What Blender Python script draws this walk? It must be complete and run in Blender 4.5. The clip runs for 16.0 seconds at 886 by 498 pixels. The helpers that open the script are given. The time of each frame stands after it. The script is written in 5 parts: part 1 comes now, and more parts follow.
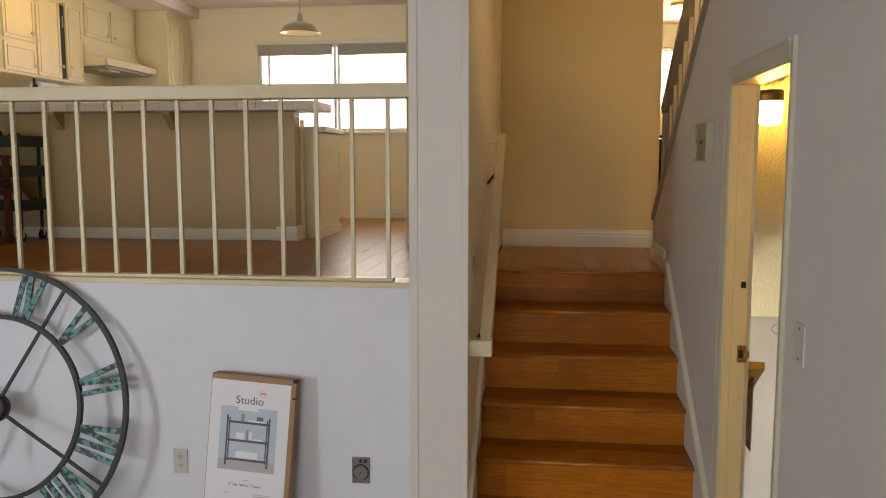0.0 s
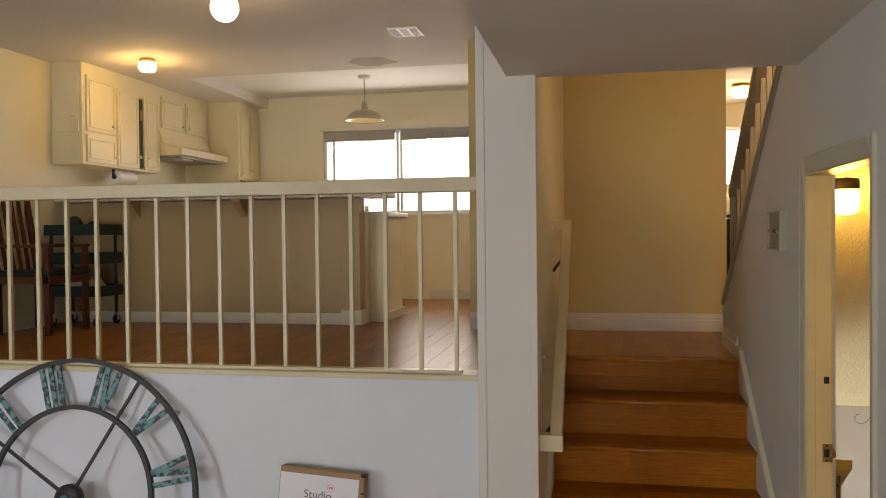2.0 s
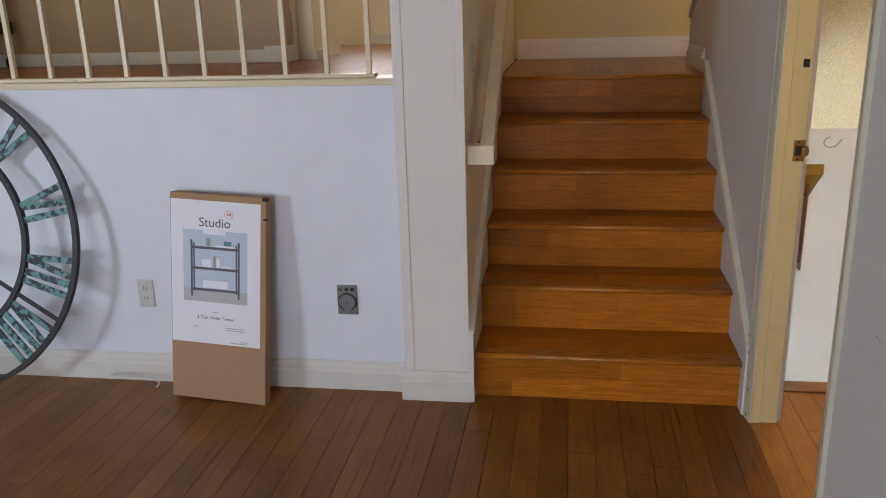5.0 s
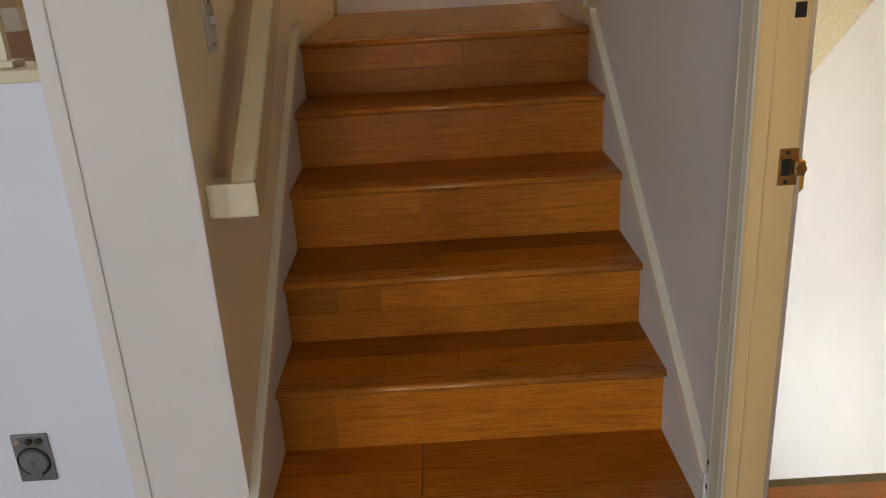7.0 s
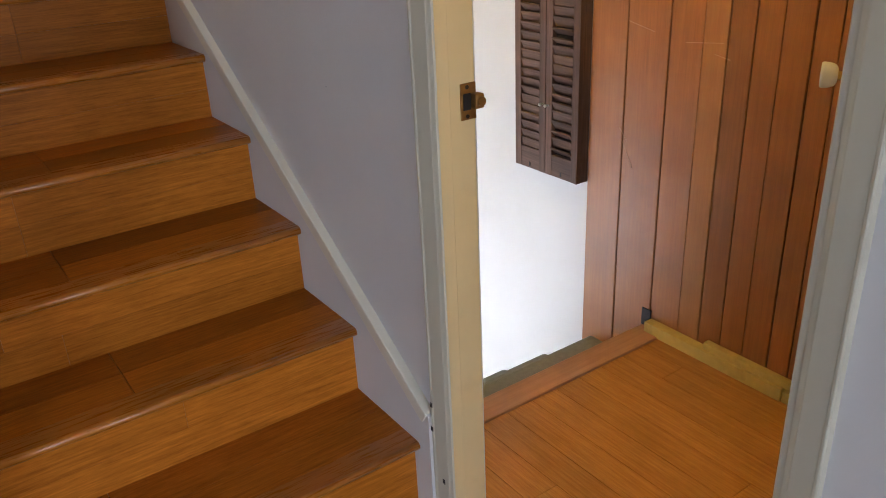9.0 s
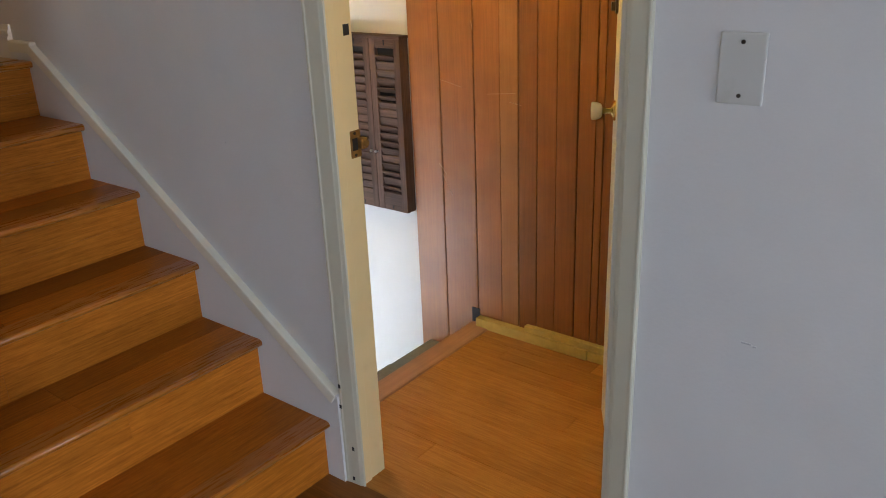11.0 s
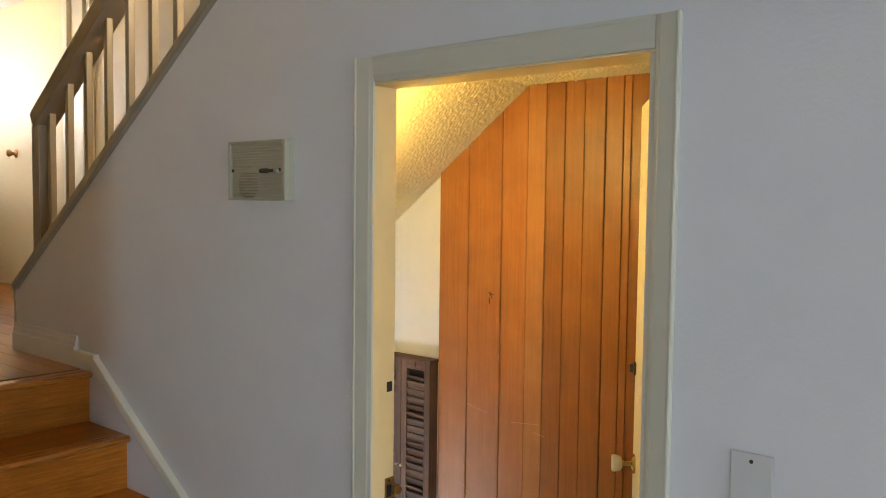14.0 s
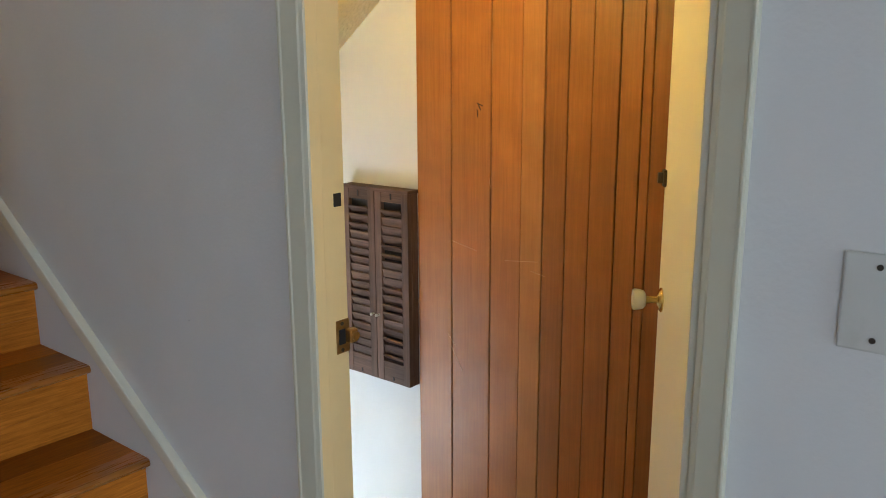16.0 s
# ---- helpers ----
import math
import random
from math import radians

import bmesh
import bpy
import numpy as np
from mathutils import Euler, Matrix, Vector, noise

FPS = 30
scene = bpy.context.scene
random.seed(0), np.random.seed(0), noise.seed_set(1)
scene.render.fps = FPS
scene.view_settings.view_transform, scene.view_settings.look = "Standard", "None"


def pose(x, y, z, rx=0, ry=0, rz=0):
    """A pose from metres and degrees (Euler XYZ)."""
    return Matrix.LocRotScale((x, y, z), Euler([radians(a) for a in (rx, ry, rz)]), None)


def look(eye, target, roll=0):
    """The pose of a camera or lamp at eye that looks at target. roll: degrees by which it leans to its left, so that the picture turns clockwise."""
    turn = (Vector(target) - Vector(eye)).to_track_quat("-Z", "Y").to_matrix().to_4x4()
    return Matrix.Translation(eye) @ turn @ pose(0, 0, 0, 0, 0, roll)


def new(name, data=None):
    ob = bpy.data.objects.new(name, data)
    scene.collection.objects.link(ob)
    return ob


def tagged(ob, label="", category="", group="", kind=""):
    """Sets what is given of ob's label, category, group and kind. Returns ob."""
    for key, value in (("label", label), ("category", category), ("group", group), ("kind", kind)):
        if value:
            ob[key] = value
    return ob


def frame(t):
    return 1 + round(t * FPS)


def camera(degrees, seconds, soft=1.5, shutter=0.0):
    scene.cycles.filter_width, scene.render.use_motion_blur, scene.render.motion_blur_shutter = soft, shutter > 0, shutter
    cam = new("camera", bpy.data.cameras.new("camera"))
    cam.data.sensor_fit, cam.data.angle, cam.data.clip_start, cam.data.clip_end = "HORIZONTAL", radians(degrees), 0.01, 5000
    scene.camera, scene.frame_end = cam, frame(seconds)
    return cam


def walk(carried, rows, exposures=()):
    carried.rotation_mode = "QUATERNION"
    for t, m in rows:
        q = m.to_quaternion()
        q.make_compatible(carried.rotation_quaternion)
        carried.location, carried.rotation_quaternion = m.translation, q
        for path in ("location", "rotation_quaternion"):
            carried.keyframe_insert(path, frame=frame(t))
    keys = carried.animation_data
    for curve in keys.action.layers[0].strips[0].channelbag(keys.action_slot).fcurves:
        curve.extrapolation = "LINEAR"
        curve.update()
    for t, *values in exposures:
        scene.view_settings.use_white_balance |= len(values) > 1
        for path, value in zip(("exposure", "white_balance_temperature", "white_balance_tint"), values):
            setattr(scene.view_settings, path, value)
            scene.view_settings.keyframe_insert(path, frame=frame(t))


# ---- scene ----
cam = camera(57.6, 16.0, soft=1.0)
PATH = [
    (0, (-0.717, -3.366, 1.746), (-0.959, -1.393, 1.526), -0.0),
    (0.5, (-0.731, -3.366, 1.773), (-1.015, -1.393, 1.607), -0.1),
    (1, (-0.738, -3.359, 1.806), (-1.063, -1.388, 1.697), -0.2),
    (1.5, (-0.741, -3.358, 1.832), (-1.099, -1.392, 1.767), -0.4),
    (2, (-0.76, -3.369, 1.824), (-1.144, -1.407, 1.787), -0.6),
    (2.5, (-0.785, -3.367, 1.792), (-1.184, -1.408, 1.746), -0.8),
    (3, (-0.807, -3.339, 1.73), (-1.204, -1.382, 1.607), -1.1),
    (3.5, (-0.781, -3.255, 1.665), (-1.18, -1.307, 1.449), -1.2),
    (4, (-0.717, -3.158, 1.586), (-1.107, -1.221, 1.275), -1.0),
    (4.2, (-0.695, -3.123, 1.544), (-1.083, -1.199, 1.156), -1.0),
    (6.3, (-0.619, -2.004, 1.411), (-0.756, -0.124, 0.741), -2.8),
    (6.5, (-0.6, -1.855, 1.396), (-0.725, 0.019, 0.708), -2.9),
    (7, (-0.564, -1.534, 1.39), (-0.56, 0.34, 0.691), -3.4),
    (7.5, (-0.497, -1.287, 1.361), (-0.368, 0.572, 0.634), -2.0),
    (8, (-0.534, -1.177, 1.347), (-0.046, 0.599, 0.568), -3.3),
    (8.5, (-0.667, -1.193, 1.364), (0.195, 0.419, 0.551), -4.2),
    (9, (-0.804, -1.297, 1.359), (0.224, 0.201, 0.523), -2.7),
    (9.5, (-0.957, -1.384, 1.364), (0.19, 0.02, 0.521), -3.4),
    (9.7, (-1.015, -1.401, 1.362), (0.199, -0.055, 0.518), -3.6),
    (11.8, (-1.447, -1.55, 1.578), (0.084, -0.422, 0.957), -1.7),
    (12, (-1.462, -1.554, 1.608), (0.073, -0.401, 1.046), -1.3),
    (12.5, (-1.473, -1.552, 1.667), (0.068, -0.353, 1.232), -0.9),
    (13, (-1.472, -1.55, 1.708), (0.076, -0.315, 1.428), -0.1),
    (13.5, (-1.469, -1.548, 1.743), (0.077, -0.29, 1.583), 0.6),
    (14, (-1.452, -1.543, 1.734), (0.093, -0.278, 1.624), 0.7),
    (14.5, (-1.405, -1.51, 1.687), (0.139, -0.25, 1.515), 0.8),
    (15, (-1.326, -1.438, 1.626), (0.213, -0.184, 1.384), 0.5),
    (15.5, (-1.215, -1.35, 1.566), (0.321, -0.118, 1.215), -0.2),
    (16, (-0.991, -1.249, 1.5), (0.523, -0.015, 1.068), -0.3),
]
walk(cam, [(t, look(eye, target, roll)) for t, eye, target, roll in PATH],
     [(0, -0.20, 7900, 18), (1.5, -0.40, 8100, 20), (3, -0.34, 7900, 17), (4.2, -0.17, 7000, 19), (6.3, 0.0, 6900, 22), (7.4, -0.03, 7600, 19), (8, 0.26, 7100, 22), (9.7, 0.20, 6200, 21), (11.8, 0.20, 6200, 14), (14, 0.34, 6300, 11), (16, 0.24, 6000, 10)])

# ---- world, large lights ----
world = bpy.data.worlds.new("world")
scene.world = world
world.use_nodes = True
wn = world.node_tree.nodes
sky = wn.new("ShaderNodeTexSky")
sky.sky_type, sky.sun_disc = "NISHITA", False
sky.sun_elevation, sky.sun_rotation = radians(40), radians(200)
world.node_tree.links.new(sky.outputs[0], wn["Background"].inputs[0])
wn["Background"].inputs[1].default_value = 0.1


def area(name, where, target, sx, sy, watts, colour):
    d = bpy.data.lights.new(name, "AREA")
    d.shape, d.size, d.size_y, d.energy, d.color = "RECTANGLE", sx, sy, watts, colour
    ob = new(name, d)
    ob.matrix_world = look(where, target)
    return ob


def bulb(name, where, radius, watts, colour):
    d = bpy.data.lights.new(name, "POINT")
    d.shadow_soft_size, d.energy, d.color = radius, watts, colour
    ob = new(name, d)
    ob.location = where
    return ob


DAY = (0.70, 0.86, 1.0)
WARM = (1.0, 0.70, 0.27)
area("daylight_living_window", (-4.95, -4.74, 1.5), (-4.0, 0, 1.3), 0.6, 1.1, 88, (0.68, 0.85, 1.0))
area("daylight_patio_door", (-1.6, -7.95, 1.15), (-1.6, 0, 1.1), 2.5, 2.0, 98, DAY)
area("daylight_kitchen_window", (-2.83, 5.18, 2.48), (-2.83, 0, 1.6), 1.65, 0.9, 27, (0.92, 0.96, 1.0))
area("daylight_hall_window", (0.57, 5.18, 2.58), (0.4, 0, 2.0), 0.42, 0.58, 13, (0.95, 0.97, 1.0))
# stands in an added, unseen room; lights the basement well from below
area("daylight_from_below", (-0.95, 1.55, -0.25), (1.0, 1.4, 0.6), 0.7, 1.5, 70, (0.84, 0.94, 1.0))
# unseen warm fill, added over the upper flight to brighten landing and stairs
area("landing_fill_light", (0.6, 0.03, 2.78), (0.1, 2.5, 1.7), 0.8, 0.5, 27, (1.0, 0.74, 0.40))
bulb("jar_lamp_light", (0.225, 0.15, 1.93), 0.04, 19, (1.0, 0.665, 0.145))
bulb("kitchen_lamp_light", (-4.36, 2.62, 3.10), 0.06, 10, WARM)
bulb("globe_lamp_light", (-2.90, 1.02, 3.15), 0.075, 3.6, (1.0, 0.66, 0.3))
bulb("hall_lamp_light", (0.47, 4.15, 2.95), 0.07, 15, (1.0, 0.70, 0.36))


# ---- materials ----
def mat(name, colour, rough=0.6, var=0.08, scale=6.0, bump=0.1, bscale=120.0, metal=0.0, tone=0.0, stain=0.0):
    """Paint, plaster, plastic or metal: mottled at two scales, with fine relief. tone: difference from piece to piece."""
    m = bpy.data.materials.new(name)
    m.use_nodes = True
    nt = m.node_tree
    n, lk = nt.nodes, nt.links
    b = n["Principled BSDF"]
    b.inputs["Roughness"].default_value, b.inputs["Metallic"].default_value = rough, metal
    co = n.new("ShaderNodeTexCoord")
    n1, n2 = n.new("ShaderNodeTexNoise"), n.new("ShaderNodeTexNoise")
    n1.inputs["Scale"].default_value, n1.inputs["Detail"].default_value = scale, 6
    n2.inputs["Scale"].default_value, n2.inputs["Detail"].default_value = bscale, 4
    for t in (n1, n2):
        lk.new(co.outputs["Object"], t.inputs["Vector"])
    mix = n.new("ShaderNodeMix")
    mix.data_type = "RGBA"
    mix.inputs[6].default_value = (*[c * (1 - var) for c in colour], 1)
    mix.inputs[7].default_value = (*[min(1, c * (1 + var)) for c in colour], 1)
    lk.new(n1.outputs["Fac"], mix.inputs[0])
    out = mix.outputs[2]
    if stain:
        n3, ramp, mx = n.new("ShaderNodeTexNoise"), n.new("ShaderNodeValToRGB"), n.new("ShaderNodeMix")
        n3.inputs["Scale"].default_value, n3.inputs["Detail"].default_value = 9, 8
        lk.new(co.outputs["Object"], n3.inputs["Vector"])
        ramp.color_ramp.elements[0].position, ramp.color_ramp.elements[1].position = 0.60, 0.72
        lk.new(n3.outputs["Fac"], ramp.inputs[0])
        mul = n.new("ShaderNodeMath")
        mul.operation, mul.inputs[1].default_value = "MULTIPLY", stain
        lk.new(ramp.outputs[0], mul.inputs[0])
        mx.data_type = "RGBA"
        mx.inputs[7].default_value = (*[c * f for c, f in zip(colour, (0.55, 0.48, 0.38))], 1)
        lk.new(mul.outputs[0], mx.inputs[0])
        lk.new(out, mx.inputs[6])
        out = mx.outputs[2]
    if tone:
        info, hsv, mr = n.new("ShaderNodeObjectInfo"), n.new("ShaderNodeHueSaturation"), n.new("ShaderNodeMapRange")
        mr.inputs[3].default_value, mr.inputs[4].default_value = 1 - tone, 1 + tone
        lk.new(info.outputs["Random"], mr.inputs[0])
        lk.new(mr.outputs[0], hsv.inputs["Value"])
        lk.new(out, hsv.inputs["Color"])
        out = hsv.outputs[0]
    lk.new(out, b.inputs["Base Color"])
    if bump:
        bp = n.new("ShaderNodeBump")
        bp.inputs["Strength"].default_value, bp.inputs["Distance"].default_value = bump, 0.004
        lk.new(n2.outputs["Fac"], bp.inputs["Height"])
        lk.new(bp.outputs[0], b.inputs["Normal"])
    rr = n.new("ShaderNodeMapRange")
    rr.inputs[3].default_value, rr.inputs[4].default_value = max(0.02, rough - 0.08), min(1, rough + 0.08)
    lk.new(n1.outputs["Fac"], rr.inputs[0])
    lk.new(rr.outputs[0], b.inputs["Roughness"])
    return m


def wood(name, dark, light, along, rough=0.3, tone=0.2, fine=55.0, bump=0.06, coat=0.0, stretch=0.035, cloud=0.16):
    """Wood with grain running along x, y or z; each piece has its own tone and its own stretch of grain."""
    m = bpy.data.materials.new(name)
    m.use_nodes = True
    nt = m.node_tree
    n, lk = nt.nodes, nt.links
    b = n["Principled BSDF"]
    b.inputs["Roughness"].default_value = rough
    b.inputs["Specular IOR Level"].default_value = 0.22
    b.inputs["Coat Weight"].default_value, b.inputs["Coat Roughness"].default_value = coat, 0.15
    co, info = n.new("ShaderNodeTexCoord"), n.new("ShaderNodeObjectInfo")
    mp = n.new("ShaderNodeMapping")
    for i, a in enumerate("xyz"):
        mp.inputs["Scale"].default_value[i] = stretch if a == along else 1.0
    sh, mul = n.new("ShaderNodeVectorMath"), n.new("ShaderNodeMath")
    mul.operation, mul.inputs[1].default_value = "MULTIPLY", 37.0
    lk.new(info.outputs["Random"], mul.inputs[0])
    lk.new(co.outputs["Object"], mp.inputs["Vector"])
    lk.new(mp.outputs[0], sh.inputs[0])
    lk.new(mul.outputs[0], sh.inputs[1])
    n1, n2 = n.new("ShaderNodeTexNoise"), n.new("ShaderNodeTexNoise")
    n1.inputs["Scale"].default_value, n1.inputs["Detail"].default_value, n1.inputs["Distortion"].default_value = fine, 5, 0.4
    n2.inputs["Scale"].default_value, n2.inputs["Detail"].default_value = fine * 5, 3
    for t in (n1, n2):
        lk.new(sh.outputs[0], t.inputs["Vector"])
    ramp = n.new("ShaderNodeValToRGB")
    ramp.color_ramp.elements[0].position, ramp.color_ramp.elements[1].position = 0.28, 0.74
    ramp.color_ramp.elements[0].color, ramp.color_ramp.elements[1].color = (*dark, 1), (*light, 1)
    mixf = n.new("ShaderNodeMix")
    mixf.inputs[0].default_value = 0.4
    lk.new(n1.outputs["Fac"], mixf.inputs[2])
    lk.new(n2.outputs["Fac"], mixf.inputs[3])
    lk.new(mixf.outputs[0], ramp.inputs[0])
    hsv, mr = n.new("ShaderNodeHueSaturation"), n.new("ShaderNodeMapRange")
    mr.inputs[3].default_value, mr.inputs[4].default_value = 1 - tone, 1 + tone
    lk.new(info.outputs["Random"], mr.inputs[0])
    n4, mw, mm = n.new("ShaderNodeTexNoise"), n.new("ShaderNodeMapRange"), n.new("ShaderNodeMath")
    n4.inputs["Scale"].default_value, n4.inputs["Detail"].default_value = 6.0, 5
    lk.new(co.outputs["Object"], n4.inputs["Vector"])
    mw.inputs[1].default_value, mw.inputs[2].default_value = 0.3, 0.7
    mw.inputs[3].default_value, mw.inputs[4].default_value = 1 - cloud, 1 + cloud
    lk.new(n4.outputs["Fac"], mw.inputs[0])
    mm.operation = "MULTIPLY"
    lk.new(mr.outputs[0], mm.inputs[0])
    lk.new(mw.outputs[0], mm.inputs[1])
    lk.new(mm.outputs[0], hsv.inputs["Value"])
    lk.new(ramp.outputs[0], hsv.inputs["Color"])
    lk.new(hsv.outputs[0], b.inputs["Base Color"])
    bp = n.new("ShaderNodeBump")
    bp.inputs["Strength"].default_value, bp.inputs["Distance"].default_value = bump, 0.003
    lk.new(n2.outputs["Fac"], bp.inputs["Height"])
    lk.new(bp.outputs[0], b.inputs["Normal"])
    rr = n.new("ShaderNodeMapRange")
    rr.inputs[3].default_value, rr.inputs[4].default_value = max(0.05, rough - 0.1), rough + 0.14
    lk.new(n1.outputs["Fac"], rr.inputs[0])
    lk.new(rr.outputs[0], b.inputs["Roughness"])
    return m


def glow(name, colour, strength):
    m = bpy.data.materials.new(name)
    m.use_nodes = True
    b = m.node_tree.nodes["Principled BSDF"]
    b.inputs["Base Color"].default_value = (0.8, 0.8, 0.8, 1)
    b.inputs["Emission Color"].default_value, b.inputs["Emission Strength"].default_value = (*colour, 1), strength
    return m


def glass(name):
    m = bpy.data.materials.new(name)
    m.use_nodes = True
    b = m.node_tree.nodes["Principled BSDF"]
    b.inputs["Base Color"].default_value, b.inputs["Roughness"].default_value = (0.97, 0.99, 0.98, 1), 0.02
    b.inputs["Transmission Weight"].default_value, b.inputs["IOR"].default_value = 1.0, 1.05
    return m


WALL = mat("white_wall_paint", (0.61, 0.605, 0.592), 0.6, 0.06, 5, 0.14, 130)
# half wall: bluer and lighter than the right wall's white
HALFP = mat("bluish_half_wall_white", (0.68, 0.715, 0.775), 0.6, 0.06, 5, 0.14, 130)
# pier: warmer and lighter than the right wall's white
PIERP = mat("warm_pier_white", (0.67, 0.645, 0.605), 0.6, 0.06, 5, 0.14, 130)
CREAM = mat("cream_wall_paint", (0.64, 0.545, 0.365), 0.55, 0.03, 3, 0.12, 160)
# whiter than the other ceilings: window light on the recess is painted in
KCEIL = mat("lit_kitchen_ceiling_paint", (0.82, 0.81, 0.77), 0.8, 0.04, 2, 0.25, 90)
KWALL = mat("pale_cream_kitchen_paint", (0.74, 0.69, 0.53), 0.55, 0.04, 3, 0.12, 160)
CASEP = mat("greenish_cream_frame_paint", (0.53, 0.51, 0.40), 0.6, 0.06, 8, 0.1, 60, stain=0.12)
DOORP = mat("cream_door_paint", (0.68, 0.63, 0.49), 0.45, 0.05, 6, 0.1, 60)
CEIL = mat("ceiling_paint", (0.70, 0.66, 0.61), 0.8, 0.04, 2, 0.25, 90)
# cream darkened towards olive: the landing's dim warm light is in the colour
LANDP = mat("dimmed_landing_cream", (0.57, 0.455, 0.215), 0.55, 0.04, 3, 0.15, 160)
# cream lightened in place of the warm light on the left stair wall
STAIRCREAM = mat("lit_stair_wall_cream", (0.82, 0.75, 0.58), 0.55, 0.03, 3, 0.12, 160)
BASEP = mat("white_baseboard_paint", (0.63, 0.615, 0.57), 0.4, 0.05, 8, 0.1, 60, stain=0.1)
TRIM = mat("off_white_trim_paint", (0.66, 0.635, 0.525), 0.38, 0.05, 8, 0.1, 60, stain=0.12)
RAILP = mat("cream_rail_paint", (0.62, 0.54, 0.36), 0.35, 0.06, 10, 0.12, 70, stain=0.15)
BROWNRAIL = mat("grey_beige_rail_paint", (0.27, 0.225, 0.155), 0.4, 0.06, 10, 0.12, 70)
JAMB = mat("aged_jamb_paint", (0.71, 0.565, 0.30), 0.38, 0.07, 8, 0.12, 50, stain=0.15)
CABP = mat("cream_cabinet_paint", (0.70, 0.63, 0.43), 0.4, 0.04, 8, 0.08, 60)
# cabinet paint darkened to carry the shade on the bar's backlit front
BARP = mat("shaded_bar_paint", (0.42, 0.295, 0.140), 0.45, 0.04, 6, 0.08, 60)
POP = mat("popcorn_texture_paint", (0.76, 0.66, 0.42), 1.0, 0.1, 60, 0.3, 200)
STAIRW = wood("stair_bamboo", (0.20, 0.062, 0.007), (0.54, 0.180, 0.019), "x", 0.32, 0.30, 190, 0.05, 0.0, 0.045, 0.10)
NOSEW = wood("worn_bamboo_nosing", (0.34, 0.112, 0.012), (0.52, 0.180, 0.019), "x", 0.27, 0.12, 190, 0.02, 0.20, 0.045, 0.12)
NOSEW.node_tree.nodes["Principled BSDF"].inputs["Specular IOR Level"].default_value = 0.5
STAIRW.node_tree.nodes["Principled BSDF"].inputs["Specular IOR Level"].default_value = 0.10
FLOORW = wood("floor_bamboo", (0.15, 0.054, 0.010), (0.28, 0.110, 0.022), "y", 0.30, 0.2, 75, 0.02, 0.0)
FLOORW.node_tree.nodes["Principled BSDF"].inputs["Specular IOR Level"].default_value = 0.27
VESTW = wood("orange_bamboo", (0.34, 0.140, 0.026), (0.58, 0.285, 0.070), "y", 0.32, 0.14, 150, 0.05, 0.08, 0.04, 0.10)
PLANKW = wood("redwood_panelling", (0.235, 0.090, 0.024), (0.335, 0.133, 0.035), "z", 0.34, 0.17, 120, 0.08, 0.0, 0.03, 0.12)
PLANKW.node_tree.nodes["Principled BSDF"].inputs["Specular IOR Level"].default_value = 0.3
PLANKL = wood("pale_redwood_panelling", (0.285, 0.122, 0.038), (0.365, 0.165, 0.052), "z", 0.36, 0.08, 120, 0.08, 0.0, 0.03, 0.12)
THRW = wood("threshold_wood", (0.40, 0.205, 0.105), (0.58, 0.320, 0.175), "x", 0.35, 0.1, 50)
SHUTW = wood("weathered_shutter_wood", (0.038, 0.020, 0.014), (0.165, 0.096, 0.070), "y", 0.6, 0.25, 60, 0.2)
SHUTV = wood("weathered_shutter_stile", (0.055, 0.030, 0.021), (0.155, 0.092, 0.069), "z", 0.6, 0.2, 60, 0.2)
CHAIRW = wood("red_brown_chair_wood", (0.050, 0.015, 0.006), (0.115, 0.037, 0.015), "z", 0.45, 0.1, 40)
YSTRIP = mat("yellowed_base_strip", (0.55, 0.40, 0.10), 0.5, 0.25, 25, 0.3, 60, stain=0.6)
IRON = mat("black_iron", (0.022, 0.022, 0.024), 0.5, 0.2, 30, 0.15, 90, metal=0.3)
TEAL = mat("verdigris_numeral", (0.07, 0.22, 0.23), 0.55, 0.25, 20, 0.15, 60)
CARD = mat("brown_cardboard", (0.36, 0.22, 0.12), 0.75, 0.06, 10, 0.1, 90)
PAPER = mat("white_paper_label", (0.74, 0.75, 0.80), 0.5, 0.02, 5, 0.02, 40)
INK = mat("dark_grey_ink", (0.10, 0.10, 0.12), 0.6, 0.05)
RED = mat("red_ink", (0.75, 0.12, 0.08), 0.6, 0.05)
PHOTO = mat("pale_blue_print", (0.46, 0.54, 0.63), 0.5, 0.08, 14, 0.02)
PHOTOF = mat("grey_print", (0.42, 0.43, 0.44), 0.5, 0.08, 14, 0.02)
CHIMEM = mat("yellowed_plastic", (0.38, 0.36, 0.255), 0.4, 0.04, 12, 0.04, 60)
PLATE = mat("ivory_plastic", (0.52, 0.52, 0.485), 0.35, 0.04, 12, 0.04, 60, stain=0.3)
GREYPL = mat("grey_metal_plate", (0.20, 0.205, 0.21), 0.4, 0.1, 25, 0.08, 70, metal=0.6)
BRASS = mat("aged_brass", (0.30, 0.17, 0.06), 0.42, 0.5, 60, 0.1, 80, metal=0.9)
GOLD = mat("polished_brass", (0.80, 0.58, 0.22), 0.2, 0.1, 30, 0.03, 80, metal=1.0)
# near-black: painted shade for holes and gaps; also chips, tape and subfloors
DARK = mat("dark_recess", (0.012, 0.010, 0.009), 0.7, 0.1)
BLACKM = mat("bronze_black_metal", (0.045, 0.033, 0.022), 0.4, 0.15, 30, 0.1, 90, metal=0.5)
CHROME = mat("chrome", (0.7, 0.7, 0.72), 0.18, 0.05, 20, 0.02, 60, metal=1.0)
TILE = mat("white_counter_tile", (0.54, 0.48, 0.40), 0.25, 0.05, 12, 0.05, 50, tone=0.05)
GREENM = mat("dark_green_steel", (0.018, 0.032, 0.026), 0.4, 0.1, 12, 0.05, 60)
